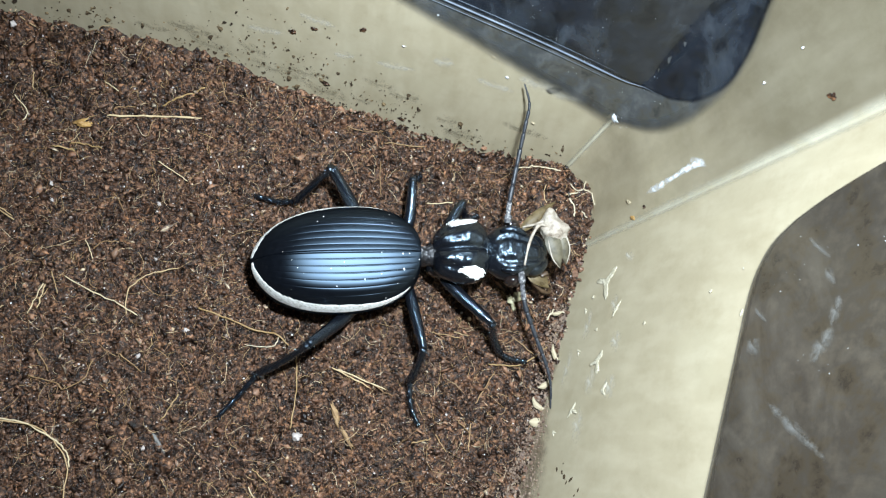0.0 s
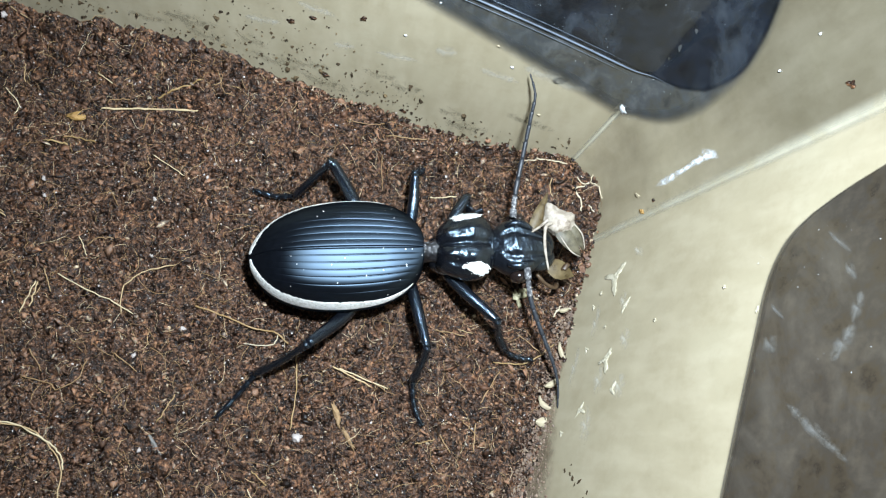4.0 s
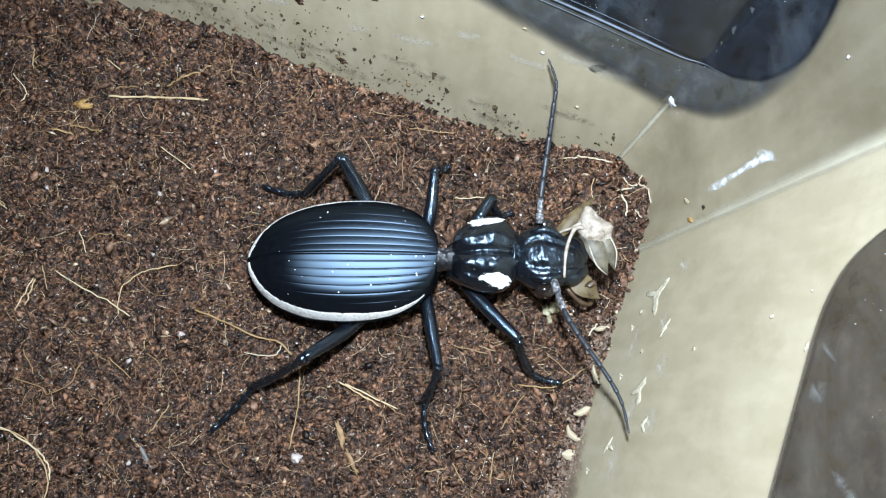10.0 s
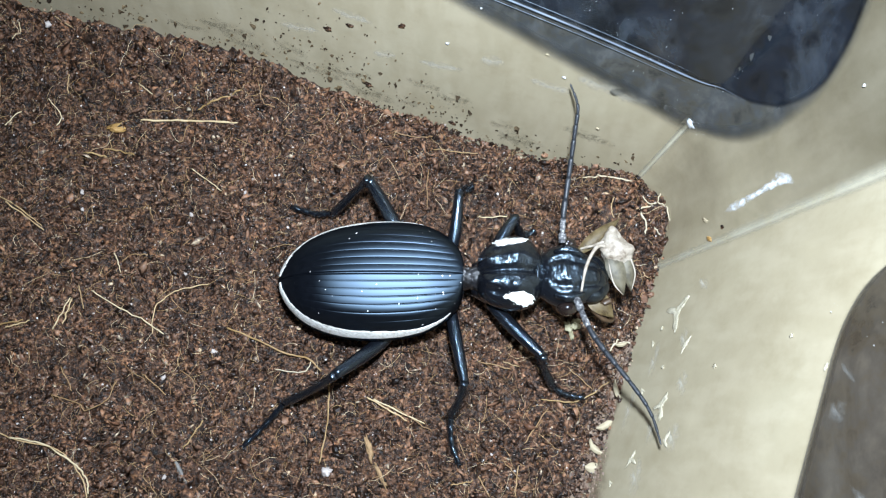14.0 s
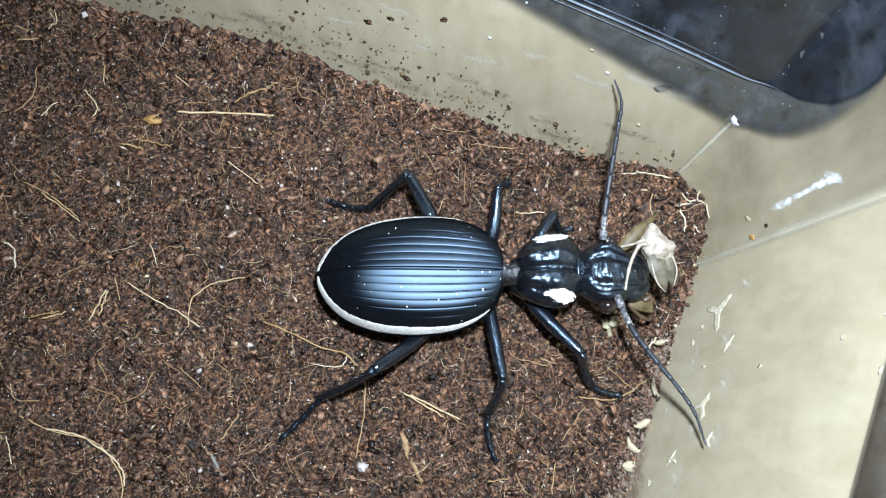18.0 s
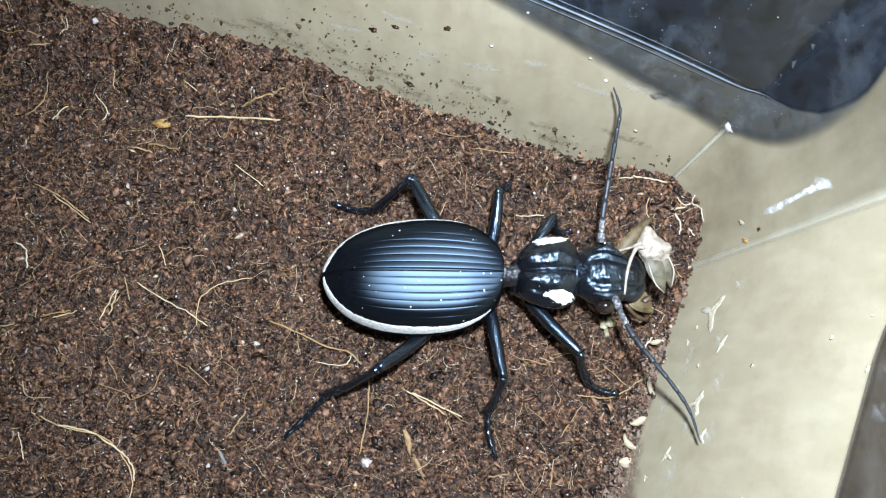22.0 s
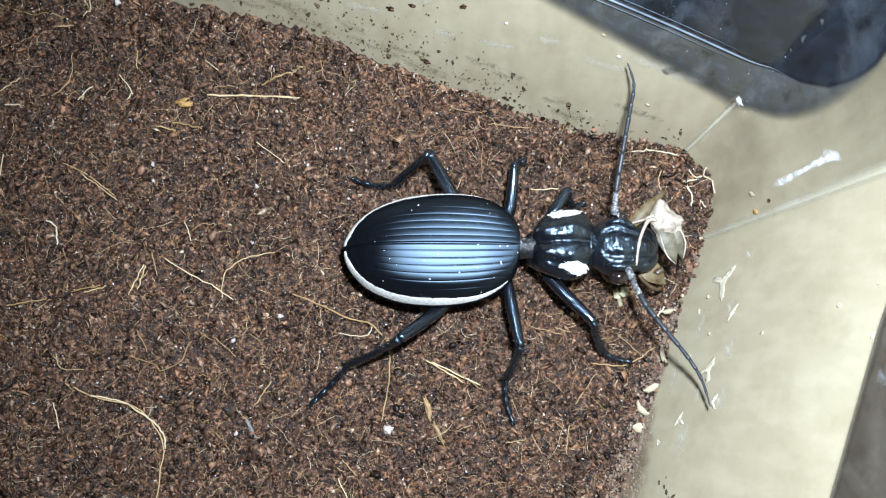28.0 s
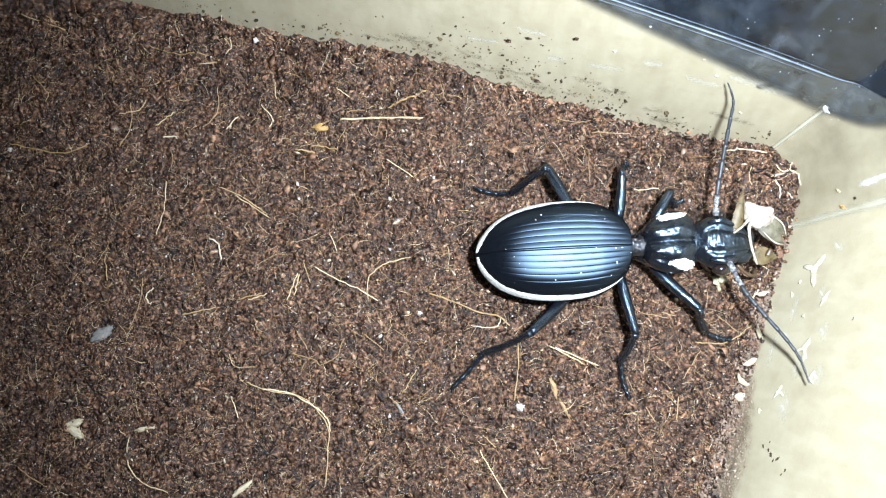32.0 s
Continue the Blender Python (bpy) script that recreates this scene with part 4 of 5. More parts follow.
for r0, r1, z, w in ((13, 27, 0.5, 1.0), (22, 37, 1.5, 2.0), (27, 46, 2.3, 2.6), (35, 58, 2.5, 2.9)):
    residue(r0, z, r1, z, w, -0.02, TAN_DUST, "tan soil dust clinging to the tub wall")
for r0, z0, r1, z1, w in ((9.6, 10.3, 12.6, 11.6, 0.5), (14.8, 12.4, 18.0, 13.8, 0.6), (20.6, 13.4, 24.0, 14.9, 0.8), (19.0, 9.6, 23.0, 10.4, 0.7), (10.5, 6.0, 15.5, 6.6, 0.5), (24.0, 9.0, 29.0, 10.5, 0.7), (4.0, 10.5, 5.6, 12.6, 0.4), (15.5, 4.0, 21.5, 4.4, 0.45)):
    residue(r0, z0, r1, z1, w, -0.03, RESIDUE, "faint cream residue smudged on the tub wall")
for r0, z0, r1, z1, w in ((24.6, 43.0, 21.5, 44.6, 0.7), (21.5, 44.6, 18.5, 44.6, 0.45), (27.5, 38.9, 33.4, 46.4, 0.35), (20.6, 35.2, 22.6, 36.6, 0.6), (17.4, 35.0, 19.4, 37.0, 0.22), (15.0, 42.5, 17.4, 44.0, 0.3), (11.5, 40.0, 14.5, 43.0, 0.22)):
    residue(r0, z0, r1, z1, w, -0.45, SCUFF, "pale streak smudged on the grey smoky panel")
# lamp glare on the corner, painted as a patchy white streak
smear = []
for i in range(33):
    k = i / 32
    w = 0.75 + 0.2 * math.sin(k * 9) + 0.8 * math.exp(-((k - 0.93) / 0.06) ** 2)
    w *= min(1.0, 0.3 + 6 * k, 0.2 + (1 - k) * 14) * (1 + 0.5 * noise.noise(Vector((i * 0.8, 4, 1))))
    smear.append([on_corner(0.800 - 0.022 * k + 0.036 * w * t, 13.9 + 10.2 * k + 0.5 * w * t, -0.12) for t in (-1, -0.66, -0.33, 0, 0.33, 0.66, 1)])
smear = [[(p, (1 - abs(j - 3) / 3) * min(1.0, 8 * i / 32, 8 * (1 - i / 32)) * (0.75 + 0.8 * i / 32)) for j, p in enumerate(row)] for i, row in enumerate(smear)]
tagged(panel("corner_glare", GLARE, smear, None, "", (0.06, 0.03, 0)), "white streak of painted glare on the tub corner", "smear")
for f, z, w, h, mat in ((0.0, 12.9, 0.8, 0.8, CHALK), (0.79, 10.0, 0.3, 0.35, FLAKE), (0.95, 10.6, 0.35, 0.4, AMBER), (0.90, 13.0, 0.2, 0.22, SOIL), (0.83, 41.3, 0.4, 0.5, SOIL), (0.56, 35.1, 0.12, 0.16, CHALK), (0.52, 40.7, 0.12, 0.16, CHALK)):
    tagged(chip("wall_fleck", {CHALK: "white chalky fleck on the tub corner", FLAKE: "pale fleck stuck to the tub corner", AMBER: "yellow fleck stuck to the tub corner", SOIL: "dark speck on the tub corner"}[mat], "fleck", 0, 0, (w, 0.12, h), mat, -1.0, on_corner(f, z, -0.10), 0.8), group="bits on the tub wall")
spots = []
while len(spots) < 480:
    s, z = rng.uniform(-95, -2), abs(rng.normal(0, 6.0))
    floor_z = pile(*on_back(s, 0)[:2])
    near = math.exp(-((s + 42) / 16) ** 2)
    if z < 24 and rng.uniform() < 0.25 + 0.75 * near:
        spots.append(on_back(s, floor_z + 0.3 + z * (0.35 + 0.65 * near), -0.05))
tagged(part("wall_crumbs", lumps("wall_crumbs", spots, np.clip(rng.lognormal(-2.35, 0.55, len(spots)), 0.03, 0.33), STAIN, 0.8, 0.9)), "fine soil crumbs clinging to the tub wall", "soil crumbs", kind="stuff")
spots = []
for i in range(90):
    on_panel = i % 5
    s, z = (rng.uniform(-40, 5.5), rng.uniform(13, 50)) if on_panel else (rng.uniform(9, 60), rng.uniform(30, 60))
    for _ in range(int(rng.integers(1, 8))):
        s2, z2 = s + rng.normal(0, 0.6), z + rng.normal(0, 0.9)
        if not on_panel:
            spots.append(on_side(s2, z2, -0.33))
        elif z2 > 13 - 0.36 * min(s2, 0) and s2 < right_rim(z2):
            spots.append(sweep(s2, z2, -0.36))
tagged(part("dust_specks", lumps("dust_specks", spots, np.clip(rng.lognormal(-3.6, 0.4, len(spots)), 0.015, 0.055), CHALK, 1.0, 0.3)), "white dust specks on the smoky plastic", "dust", kind="stuff")
edge = []
for i in range(900):
    if i % 2:
        edge.append(on_side(rng.uniform(-1, 60), 0.3 + abs(rng.normal(0, 0.7)), -0.25))
    else:
        x, y, z = on_back(rng.uniform(-90, 0), 0, -0.3)
        edge.append((x, y, pile(x, y) + abs(rng.normal(0, 0.7))))
tagged(part("edge_crumbs", lumps("edge_crumbs", edge, np.clip(rng.lognormal(-1.7, 0.45, len(edge)), 0.08, 0.45), CRUMB, 0.8, 0.6)), "brown soil crumbs heaped against the tub wall", "soil crumbs", kind="stuff")
tan = []
while len(tan) < 3600:
    r, up = rng.uniform(9, 60), abs(rng.normal(0, 1.5))
    reach = float(np.interp(r, [9, 20, 27, 33, 45], [0.2, 0.4, 1.0, 1.7, 1.9]))
    if rng.uniform() < 0.5:
        x, y, z = on_side(r, 0.2, -abs(rng.normal(0, 0.9)) - 0.1)
        tan.append((x, y, 0.25 + 0.5 * rng.uniform() + max(0.0, soil_z(x, y))))
    elif up < 3.2:
        tan.append(on_side(r, 0.2 + up * reach, -0.04))
tagged(part("tan_crumbs", lumps("tan_crumbs", tan, np.clip(rng.lognormal(-2.3, 0.45, len(tan)), 0.04, 0.26), TAN, 0.8, 0.5)), "tan sandy crumbs along the tub wall", "soil crumbs", kind="stuff")


# ---- the beetle ----
def shell(name, colour, rough, coat, bump, scale, dusty=0.25):
    """Black beetle armour: satin or glossy, with fine pits and a little dust."""
    m = varied(name, [(0.35, colour), (0.7, [c * 1.7 for c in colour])], scale, rough, bump=bump, bump_scale=scale * 2.2, coat=coat, coat_rough=0.12, spec=0.5 if coat == 0 else 0.65)
    b = principled(m)
    co = m.node_tree.nodes.new("ShaderNodeTexCoord")
    v = node(m, "ShaderNodeTexVoronoi", Scale=950.0)
    wire(m, co, "Object", v, "Vector")
    r = ramp(m, [(0.02 + 0.07 * dusty, (dusty, dusty, dusty)), (0.05 + 0.08 * dusty, (0, 0, 0))])
    wire(m, v, "Distance", r, "Fac")
    n = node(m, "ShaderNodeTexNoise", Scale=170.0, Detail=2.0)
    wire(m, co, "Object", n, "Vector")
    r2 = ramp(m, [(0.50, (0, 0, 0)), (0.56, (1, 1, 1))])
    wire(m, n, "Fac", r2, "Fac")
    dust = m.node_tree.nodes.new("ShaderNodeMixRGB")
    dust.blend_type, dust.inputs[0].default_value = "MULTIPLY", 1.0
    wire(m, r, "Color", dust, 1)
    wire(m, r2, "Color", dust, 2)
    mix = m.node_tree.nodes.new("ShaderNodeMixRGB")
    mix.blend_type, mix.inputs[0].default_value = "ADD", 1.0
    m.node_tree.links.new(b.inputs["Base Color"].links[0].from_socket, mix.inputs[1])
    wire(m, dust, "Color", mix, 2)
    wire(m, mix, "Color", b, "Base Color")
    return m


SATIN = shell("satin_black_shell", (0.002, 0.0024, 0.0034), 0.34, 0.0, 0.03, 1500, 0.8)
principled(SATIN).inputs["Specular IOR Level"].default_value = 0.0
satin = node(SATIN, "ShaderNodeBsdfGlossy", Color=(0.028, 0.040, 0.053, 1), Roughness=0.44)
satin.distribution = "BECKMANN"
satin_sum = SATIN.node_tree.nodes.new("ShaderNodeAddShader")
wire(SATIN, principled(SATIN), 0, satin_sum, 0)
wire(SATIN, satin, 0, satin_sum, 1)
wire(SATIN, satin_sum, 0, SATIN.node_tree.nodes["Material Output"], "Surface")
GLOSS = shell("glossy_black_shell", (0.003, 0.0032, 0.0045), 0.26, 0.2, 0.22, 1300)
PITTED = shell("pitted_black_shell", (0.003, 0.0032, 0.0045), 0.30, 0.15, 0.30, 1000)
LEG = shell("glossy_black_leg", (0.003, 0.0035, 0.005), 0.17, 0.25, 0.35, 1500)
for m in (GLOSS, LEG, PITTED):
    principled(m).inputs["IOR"].default_value = 1.6
    principled(m).inputs["Specular Tint"].default_value = (0.6, 0.82, 1.0, 1)
EYE_DARK = material("dark_eye", (0.012, 0.008, 0.007), 0.16, coat=0.6)
FUZZ = varied("white_hair_band", [(0.35, (0.4600, 0.4416, 0.3956)), (0.48, (0.6624, 0.6532, 0.6072)), (0.65, (0.7728, 0.7636, 0.7268))], 2600, 0.85, bump=0.6, bump_scale=5000)
FRINGE = varied("grey_haired_horn", [(0.38, (0.02, 0.02, 0.023)), (0.52, (0.10, 0.10, 0.105)), (0.68, (0.42, 0.41, 0.39))], 2200, 0.7)
HORN = varied("blue_black_horn", [(0.3, (0.0090, 0.0108, 0.0144)), (0.7, (0.0270, 0.0306, 0.0369))], 1800, 0.42, bump=0.2)
BROWN = varied("brown_palp", [(0.3, (0.030, 0.016, 0.008)), (0.7, (0.085, 0.050, 0.024))], 1500, 0.45)

BX, BY = -3.0, 6.8
beetle = tagged(new("ground_beetle"), "large black ground beetle with white-edged ribbed wing cases", "beetle")
beetle.location = (BX * U, BY * U, 0)


def at_beetle(vf):
    v, f = vf
    return [(x - BX, y - BY, z) for x, y, z in v], f


def organ(name, vf, mat, parent=None, label=""):
    return part(name, mesh_of(name, *at_beetle(vf), mat), parent or beetle, label)


def axis_y(x):
    return 6.85 + 0.024 * (x + 3)


OUTLINE = spline([(-23.75, 0.02, 0), (-23.45, 1.7, 0), (-22.3, 3.5, 0), (-20.2, 5.2, 0), (-17.0, 6.45, 0), (-13.5, 6.95, 0), (-10.0, 6.9, 0), (-7.2, 6.4, 0), (-5.1, 5.45, 0), (-3.7, 4.3, 0), (-2.85, 3.1, 0), (-2.5, 1.9, 0)], 120)


def wing_case(x, w, v, side):
    """A point of a wing case: v runs from the seam (0) to the rim (1) and on down the flank (to 1.25)."""
    k = min(1.0, max(0.0, (x + 23.8) / 21.3))
    top = 11.0 - 4.6 * (1 - k) ** 8 - 0.5 * k - 1.7 * max(0.0, k - 0.45) ** 1.6 - 4.0 * max(0.0, k - 0.8) ** 1.6
    rim = 4.6 + 2.4 * k ** 1.3
    u = min(v, 1.0)
    z = rim + (top - rim) * max(0.0, 1 - 0.25 * u - 0.75 * u ** 6) ** 0.8
    if v < 0.93:
        wide = w if x < -9.5 else max(w, 6.85 - 0.09 * (x + 9.5) ** 1.4)
        clear = min(1.0, 1.4 * k) * min(1.0, (1 - k) * 12)
        f = v * w / wide / 0.125 + 0.42
        f -= math.floor(f)
        z += clear * (0.009 * math.cos(math.tau * f) - (0.034 if side > 0 else 0.048) * math.exp(-((f - 0.5) / 0.07) ** 2))
    z -= 0.22 * math.exp(-(v / 0.02) ** 2)
    y = w * u
    if v > 1.0:
        y, z = w * (1 - 0.35 * (v - 1.0)), rim - (v - 1.0) * 9.0
    return x, axis_y(x) + side * y, z


for side, name in ((1, "left"), (-1, "right")):
    rows = [[wing_case(p.x, max(p.y, 0.02), v, side) for v in list(np.linspace(0, 0.93, 190)) + [0.95, 0.97, 0.985, 0.995, 1.0, 1.05, 1.12, 1.2, 1.28]] for p in OUTLINE]
    v, f = sheet(rows)
    organ("wing_case", (v, f if side < 0 else [tuple(reversed(q)) for q in f]), SATIN, label="satin black ribbed wing case")
    rows = []
    stop, broad = (-7.0, 0.80) if side > 0 else (-3.7, 0.62)
    run = [p for p in OUTLINE if p.x < stop][3:]
    for i, p in enumerate(run):
        k = i / (len(run) - 1)
        wide = broad * min(1.0, 0.45 + 5 * k, (1 - k) * 2.2 + 0.12)
        d = (run[min(i + 1, len(run) - 1)] - run[max(i - 1, 0)]).normalized()
        rows.append([])
        for j in range(7):
            inset = (0.02 if side > 0 else 0.16) + wide * (1 + 0.22 * noise.noise(Vector((i * 0.6, side * 3, 0))) * (j > 3)) * j / 6
            x, w = p.x + d.y * inset, p.y - d.x * inset
            full = float(np.interp(x, [q.x for q in OUTLINE], [q.y for q in OUTLINE]))
            x, y, z = wing_case(x, full, min(0.999, max(0.0, w) / full), side)
            rows[-1].append((x, y, z + 0.13 - 0.10 * (j in (0, 6)) + 0.03 * noise.noise(Vector((x * 4, y * 4, z)))))
    v, f = slab(rows, (0, 0, -0.3))
    organ("white_margin", (v, f if side > 0 else [tuple(reversed(q)) for q in f]), FUZZ, label="band of short white hairs along the rim")


def loaf(profile, n_across=36, relief=None):
    """A closed body from rows (x, centre y, half width, bottom z, side z, top z)."""
    rows = []
    for x, cy, w, zb, zs, zt in profile:
        row = []
        for k in range(n_across):
            a = math.tau * k / n_across
            c, s = math.cos(a), math.sin(a)
            y = w * math.copysign(abs(c) ** 0.85, c)
            z = zs + ((zt - zs) if s > 0 else (zs - zb)) * math.copysign(abs(s) ** 0.9, s)
            p = Vector((x, cy + y, z))
            if relief and s > 0:
                p.z += relief(x, y, w) * s
            row.append(tuple(p))
        rows.append(row)
    v, f = sheet(rows, True)
    f += [tuple(reversed(range(n_across))), tuple(range(len(v) - n_across, len(v)))]
    return v, f


def smooth_rows(keys, n):
    """Rows of numbers blended through keys."""
    k = np.array(keys, float)
    s = np.linspace(0, len(k) - 1, n)
    i = np.clip(s.astype(int), 0, len(k) - 2)
    t = (s - i)[:, None]
    pad = np.vstack([k[:1], k, k[-1:]])
    a, b, c, d = pad[i], pad[i + 1], pad[i + 2], pad[i + 3]
    return 0.5 * (2 * b + (c - a) * t + (2 * a - 5 * b + 4 * c - d) * t ** 2 + (3 * b - a - 3 * c + d) * t ** 3)


organ("abdomen", loaf(smooth_rows([(-22, 6.4, 1.5, 3.6, 4.3, 5), (-18, 6.5, 4.9, 2.6, 4.0, 5), (-12, 6.6, 5.9, 2.0, 4.2, 5.5), (-6, 6.8, 5.0, 2.2, 4.6, 6), (-3.5, 6.9, 3.2, 3.0, 5.0, 7), (-2.4, 6.9, 2.0, 4.0, 6.0, 7)], 20)), GLOSS)
organ("waist", loaf(smooth_rows([(-3.4, 6.75, 1.2, 5, 6.8, 8.2), (-2.7, 6.75, 1.35, 5, 7.0, 8.9), (-1.9, 6.8, 1.2, 5, 7.0, 8.9), (-1.2, 6.85, 1.3, 5, 7.2, 9.0), (-0.4, 6.9, 1.8, 5, 7.4, 9.2)], 14), 20, lambda x, y, w: 0.25 * math.cos(x * 5) * 0.4), varied("grey_waist", [(0.45, (0.006, 0.006, 0.007)), (0.58, (0.025, 0.025, 0.028)), (0.70, (0.30, 0.30, 0.31))], 1400, 0.35, bump=0.4), label="grey dusty waist shield")


def thorax_relief(x, y, w):
    u = y / w
    groove = -0.55 * math.exp(-(u / 0.10) ** 2)
    humps = 0.45 * math.exp(-((abs(u) - 0.42) / 0.2) ** 2) * (0.6 + 0.4 * math.sin(x * 1.9 + 1.0))
    dents = -0.4 * math.exp(-((abs(u) - 0.62) / 0.12) ** 2 - ((x - 1.0) / 1.0) ** 2)
    return groove + humps + dents + 0.10 * noise.noise(Vector((x * 1.3, y * 1.3, 2))) + 0.03 * noise.noise(Vector((x * 2.6, y * 1.8, 6))) + 0.022 * noise.noise(Vector((x * 4.2, y * 4.2, 4))) + 0.014 * noise.noise(Vector((x * 8, y * 8, 9)))


organ("thorax_shield", loaf(smooth_rows([(-1.0, 7.05, 1.0, 6.6, 7.4, 8.5), (-0.75, 7.05, 2.2, 6.0, 7.6, 9.3), (0.3, 7.1, 3.3, 5.5, 8.0, 10.3), (2.0, 7.15, 4.05, 5.0, 8.2, 10.9), (3.6, 7.2, 4.25, 5.0, 8.2, 10.9), (5.0, 7.2, 3.8, 5.0, 8.0, 10.4), (5.9, 7.2, 2.9, 5.4, 7.8, 9.7), (6.4, 7.2, 1.9, 5.8, 7.6, 8.9)], 110), 170, thorax_relief), GLOSS, label="glossy black sculpted neck shield")
organ("thorax_rim", tube([(5.75, 7.2 + 3.05 * math.cos(a), 7.75 + 2.1 * math.sin(a)) for a in np.linspace(0.05, math.pi - 0.05, 20)], [0.13] * 20, 8), GLOSS)
for cx, cy, lx, ly, turn in ((2.7, 10.5, 2.05, 0.62, 0.10), (3.6, 4.1, 2.05, 0.95, -0.16)):
    rows = []
    for i in range(7):
        r = i / 6
        row = []
        for k in range(28):
            a = math.tau * k / 28
            rag = 1 + 0.28 * noise.noise(Vector((2.2 * math.cos(a), 2.2 * math.sin(a), cx))) + 0.14 * noise.noise(Vector((9 * math.cos(a), 9 * math.sin(a), cy)))
            dx, dy = lx * r * rag * math.cos(a), ly * r * rag * math.sin(a)
            x, y = cx + dx - dy * turn, cy + dy + dx * turn
            w = (y - 7.18) / 4.25
            z = 8.2 + 2.7 * (1 - min(0.99, abs(w) / float(np.interp(x, [0.5, 2, 3.6, 5, 6.1], [0.86, 0.97, 1.03, 0.97, 0.82]))) ** 2.3) ** 0.5
            row.append((x, y, z + 0.42 - 0.5 * r * r))
        rows.append(row)
    fur = [sheet([[(x, y, z - 0.06) for x, y, z in r] for r in rows[:6]], True)]
    tuft = random.Random(int(cx * 10))
    for _ in range(70):
        i, k = tuft.choice((4, 5, 5)), tuft.randrange(28)
        x, y, z = rows[i][k]
        a, d = tuft.gauss(math.pi + 0.3, 0.5), tuft.uniform(0.12, 0.25)
        fur.append(tube([(x, y, z - 0.08), (x + d * 0.5 * math.cos(a), y + d * 0.4 * math.sin(a), z - 0.03), (x + d * math.cos(a), y + d * math.sin(a), z - 0.10)], [0.045, 0.04, 0.012], 3, False))
    organ("white_patch", joined(fur), FUZZ, label="white hairy patch")
organ("breast", loaf(smooth_rows([(-1.5, 7, 1.8, 3.4, 5.2, 6.8), (1.5, 7.1, 3.4, 2.6, 5.4, 7.6), (4.5, 7.1, 3.2, 2.8, 5.4, 7.4), (7, 7.1, 1.9, 4.0, 6.0, 7.6)], 14), 24), GLOSS)


def head_relief(x, y, w):
    u = y / w
    return -0.35 * math.exp(-((abs(u) - 0.42) / 0.12) ** 2) * min(1.0, max(0.0, x - 7.0)) + 0.15 * noise.noise(Vector((x * 1.1, y * 1.1, 7))) + 0.05 * noise.noise(Vector((x * 2.3, y * 2.3, 3))) + 0.035 * noise.noise(Vector((x * 4.4, y * 4.4, 1))) - 0.06 * max(0.0, noise.noise(Vector((x * 3.0, y * 3.0, 12)))) + 0.014 * noise.noise(Vector((x * 9, y * 9, 2)))


HX, HY, HZ = 6.6, 7.0, 7.5
head = part("head", mesh_of("head", *(lambda vf: ([(x - HX, y - HY, z - HZ) for x, y, z in vf[0]], vf[1]))(loaf(smooth_rows([(5.7, 7.1, 2.2, 5.8, 7.3, 8.4), (6.5, 7.1, 2.5, 5.2, 7.4, 9.0), (7.5, 7.1, 3.2, 4.8, 7.5, 9.7), (9.0, 7.1, 3.6, 4.6, 7.5, 10.0), (10.3, 7.0, 3.2, 4.8, 7.4, 9.8), (11.5, 6.95, 2.7, 5.0, 7.2, 9.4), (12.6, 6.9, 2.2, 5.4, 7.0, 8.8), (13.2, 6.9, 1.4, 5.8, 6.9, 8.0)], 110), 150, head_relief)), PITTED), beetle, "glossy black pitted head")
head.location = ((HX - BX) * U, (HY - BY) * U, HZ * U)


def face(name, vf, mat, label=""):
    v, f = vf
    return part(name, mesh_of(name, [(x - HX, y - HY, z - HZ) for x, y, z in v], f, mat), head, label)


for side in (1, -1):
    face("eye", ball((9.2, 7.0 + side * 3.65, 8.0), (1.15, 0.85, 1.1)), EYE_DARK, "dark shiny eye")
    face("mandible", tube(spline([(10.9, 6.9 + side * 1.5, 7.6), (12.2, 6.9 + side * 1.8, 7.4), (13.1, 6.9 + side * 1.3, 7.0), (13.7, 6.85 + side * 0.5, 6.6), (13.9, 6.8 - side * 0.2, 6.2)], 16), [0.9, 1.0, 1.05, 1.05, 1.02, 1.0, 0.96, 0.92, 0.88, 0.82, 0.78, 0.68, 0.56, 0.44, 0.32, 0.2, 0.08], 14), GLOSS, "curved black jaw")
    face("brow", tube(spline([(7.6, 7.05 + side * 2.4, 9.2), (9.2, 7.05 + side * 2.7, 9.6), (11.0, 6.95 + side * 2.1, 9.3)], 10), [0.2, 0.35, 0.45, 0.5, 0.52, 0.52, 0.5, 0.48, 0.4, 0.3, 0.15], 10), LEG)
    pts = spline([(12.0, 6.9 + side * 2.8, 5.6), (13.3, 6.9 + side * 4.0, 5.0), (14.6, 6.8 + side * 4.2, 4.0), (15.2, 6.8 + side * 3.4, 2.6)], 12)
    face("palp", tube(pts, [0.22, 0.26, 0.28, 0.22, 0.24, 0.28, 0.3, 0.22, 0.24, 0.3, 0.34, 0.36, 0.3], 8), BROWN, "thin brown feeler")
face("upper_lip", loaf(smooth_rows([(12.2, 6.9, 1.5, 6.6, 7.2, 8.9), (12.9, 6.9, 1.4, 6.5, 7.1, 8.5), (13.5, 6.85, 1.1, 6.4, 6.9, 8.0), (13.8, 6.8, 0.6, 6.3, 6.7, 7.4)], 10), 20), GLOSS)


def limb(points, radii, n):
    pts = spline(points, n)
    r = np.interp(np.linspace(0, 1, n + 1), np.linspace(0, 1, len(radii)), radii)
    return tube(pts, list(r), 12)


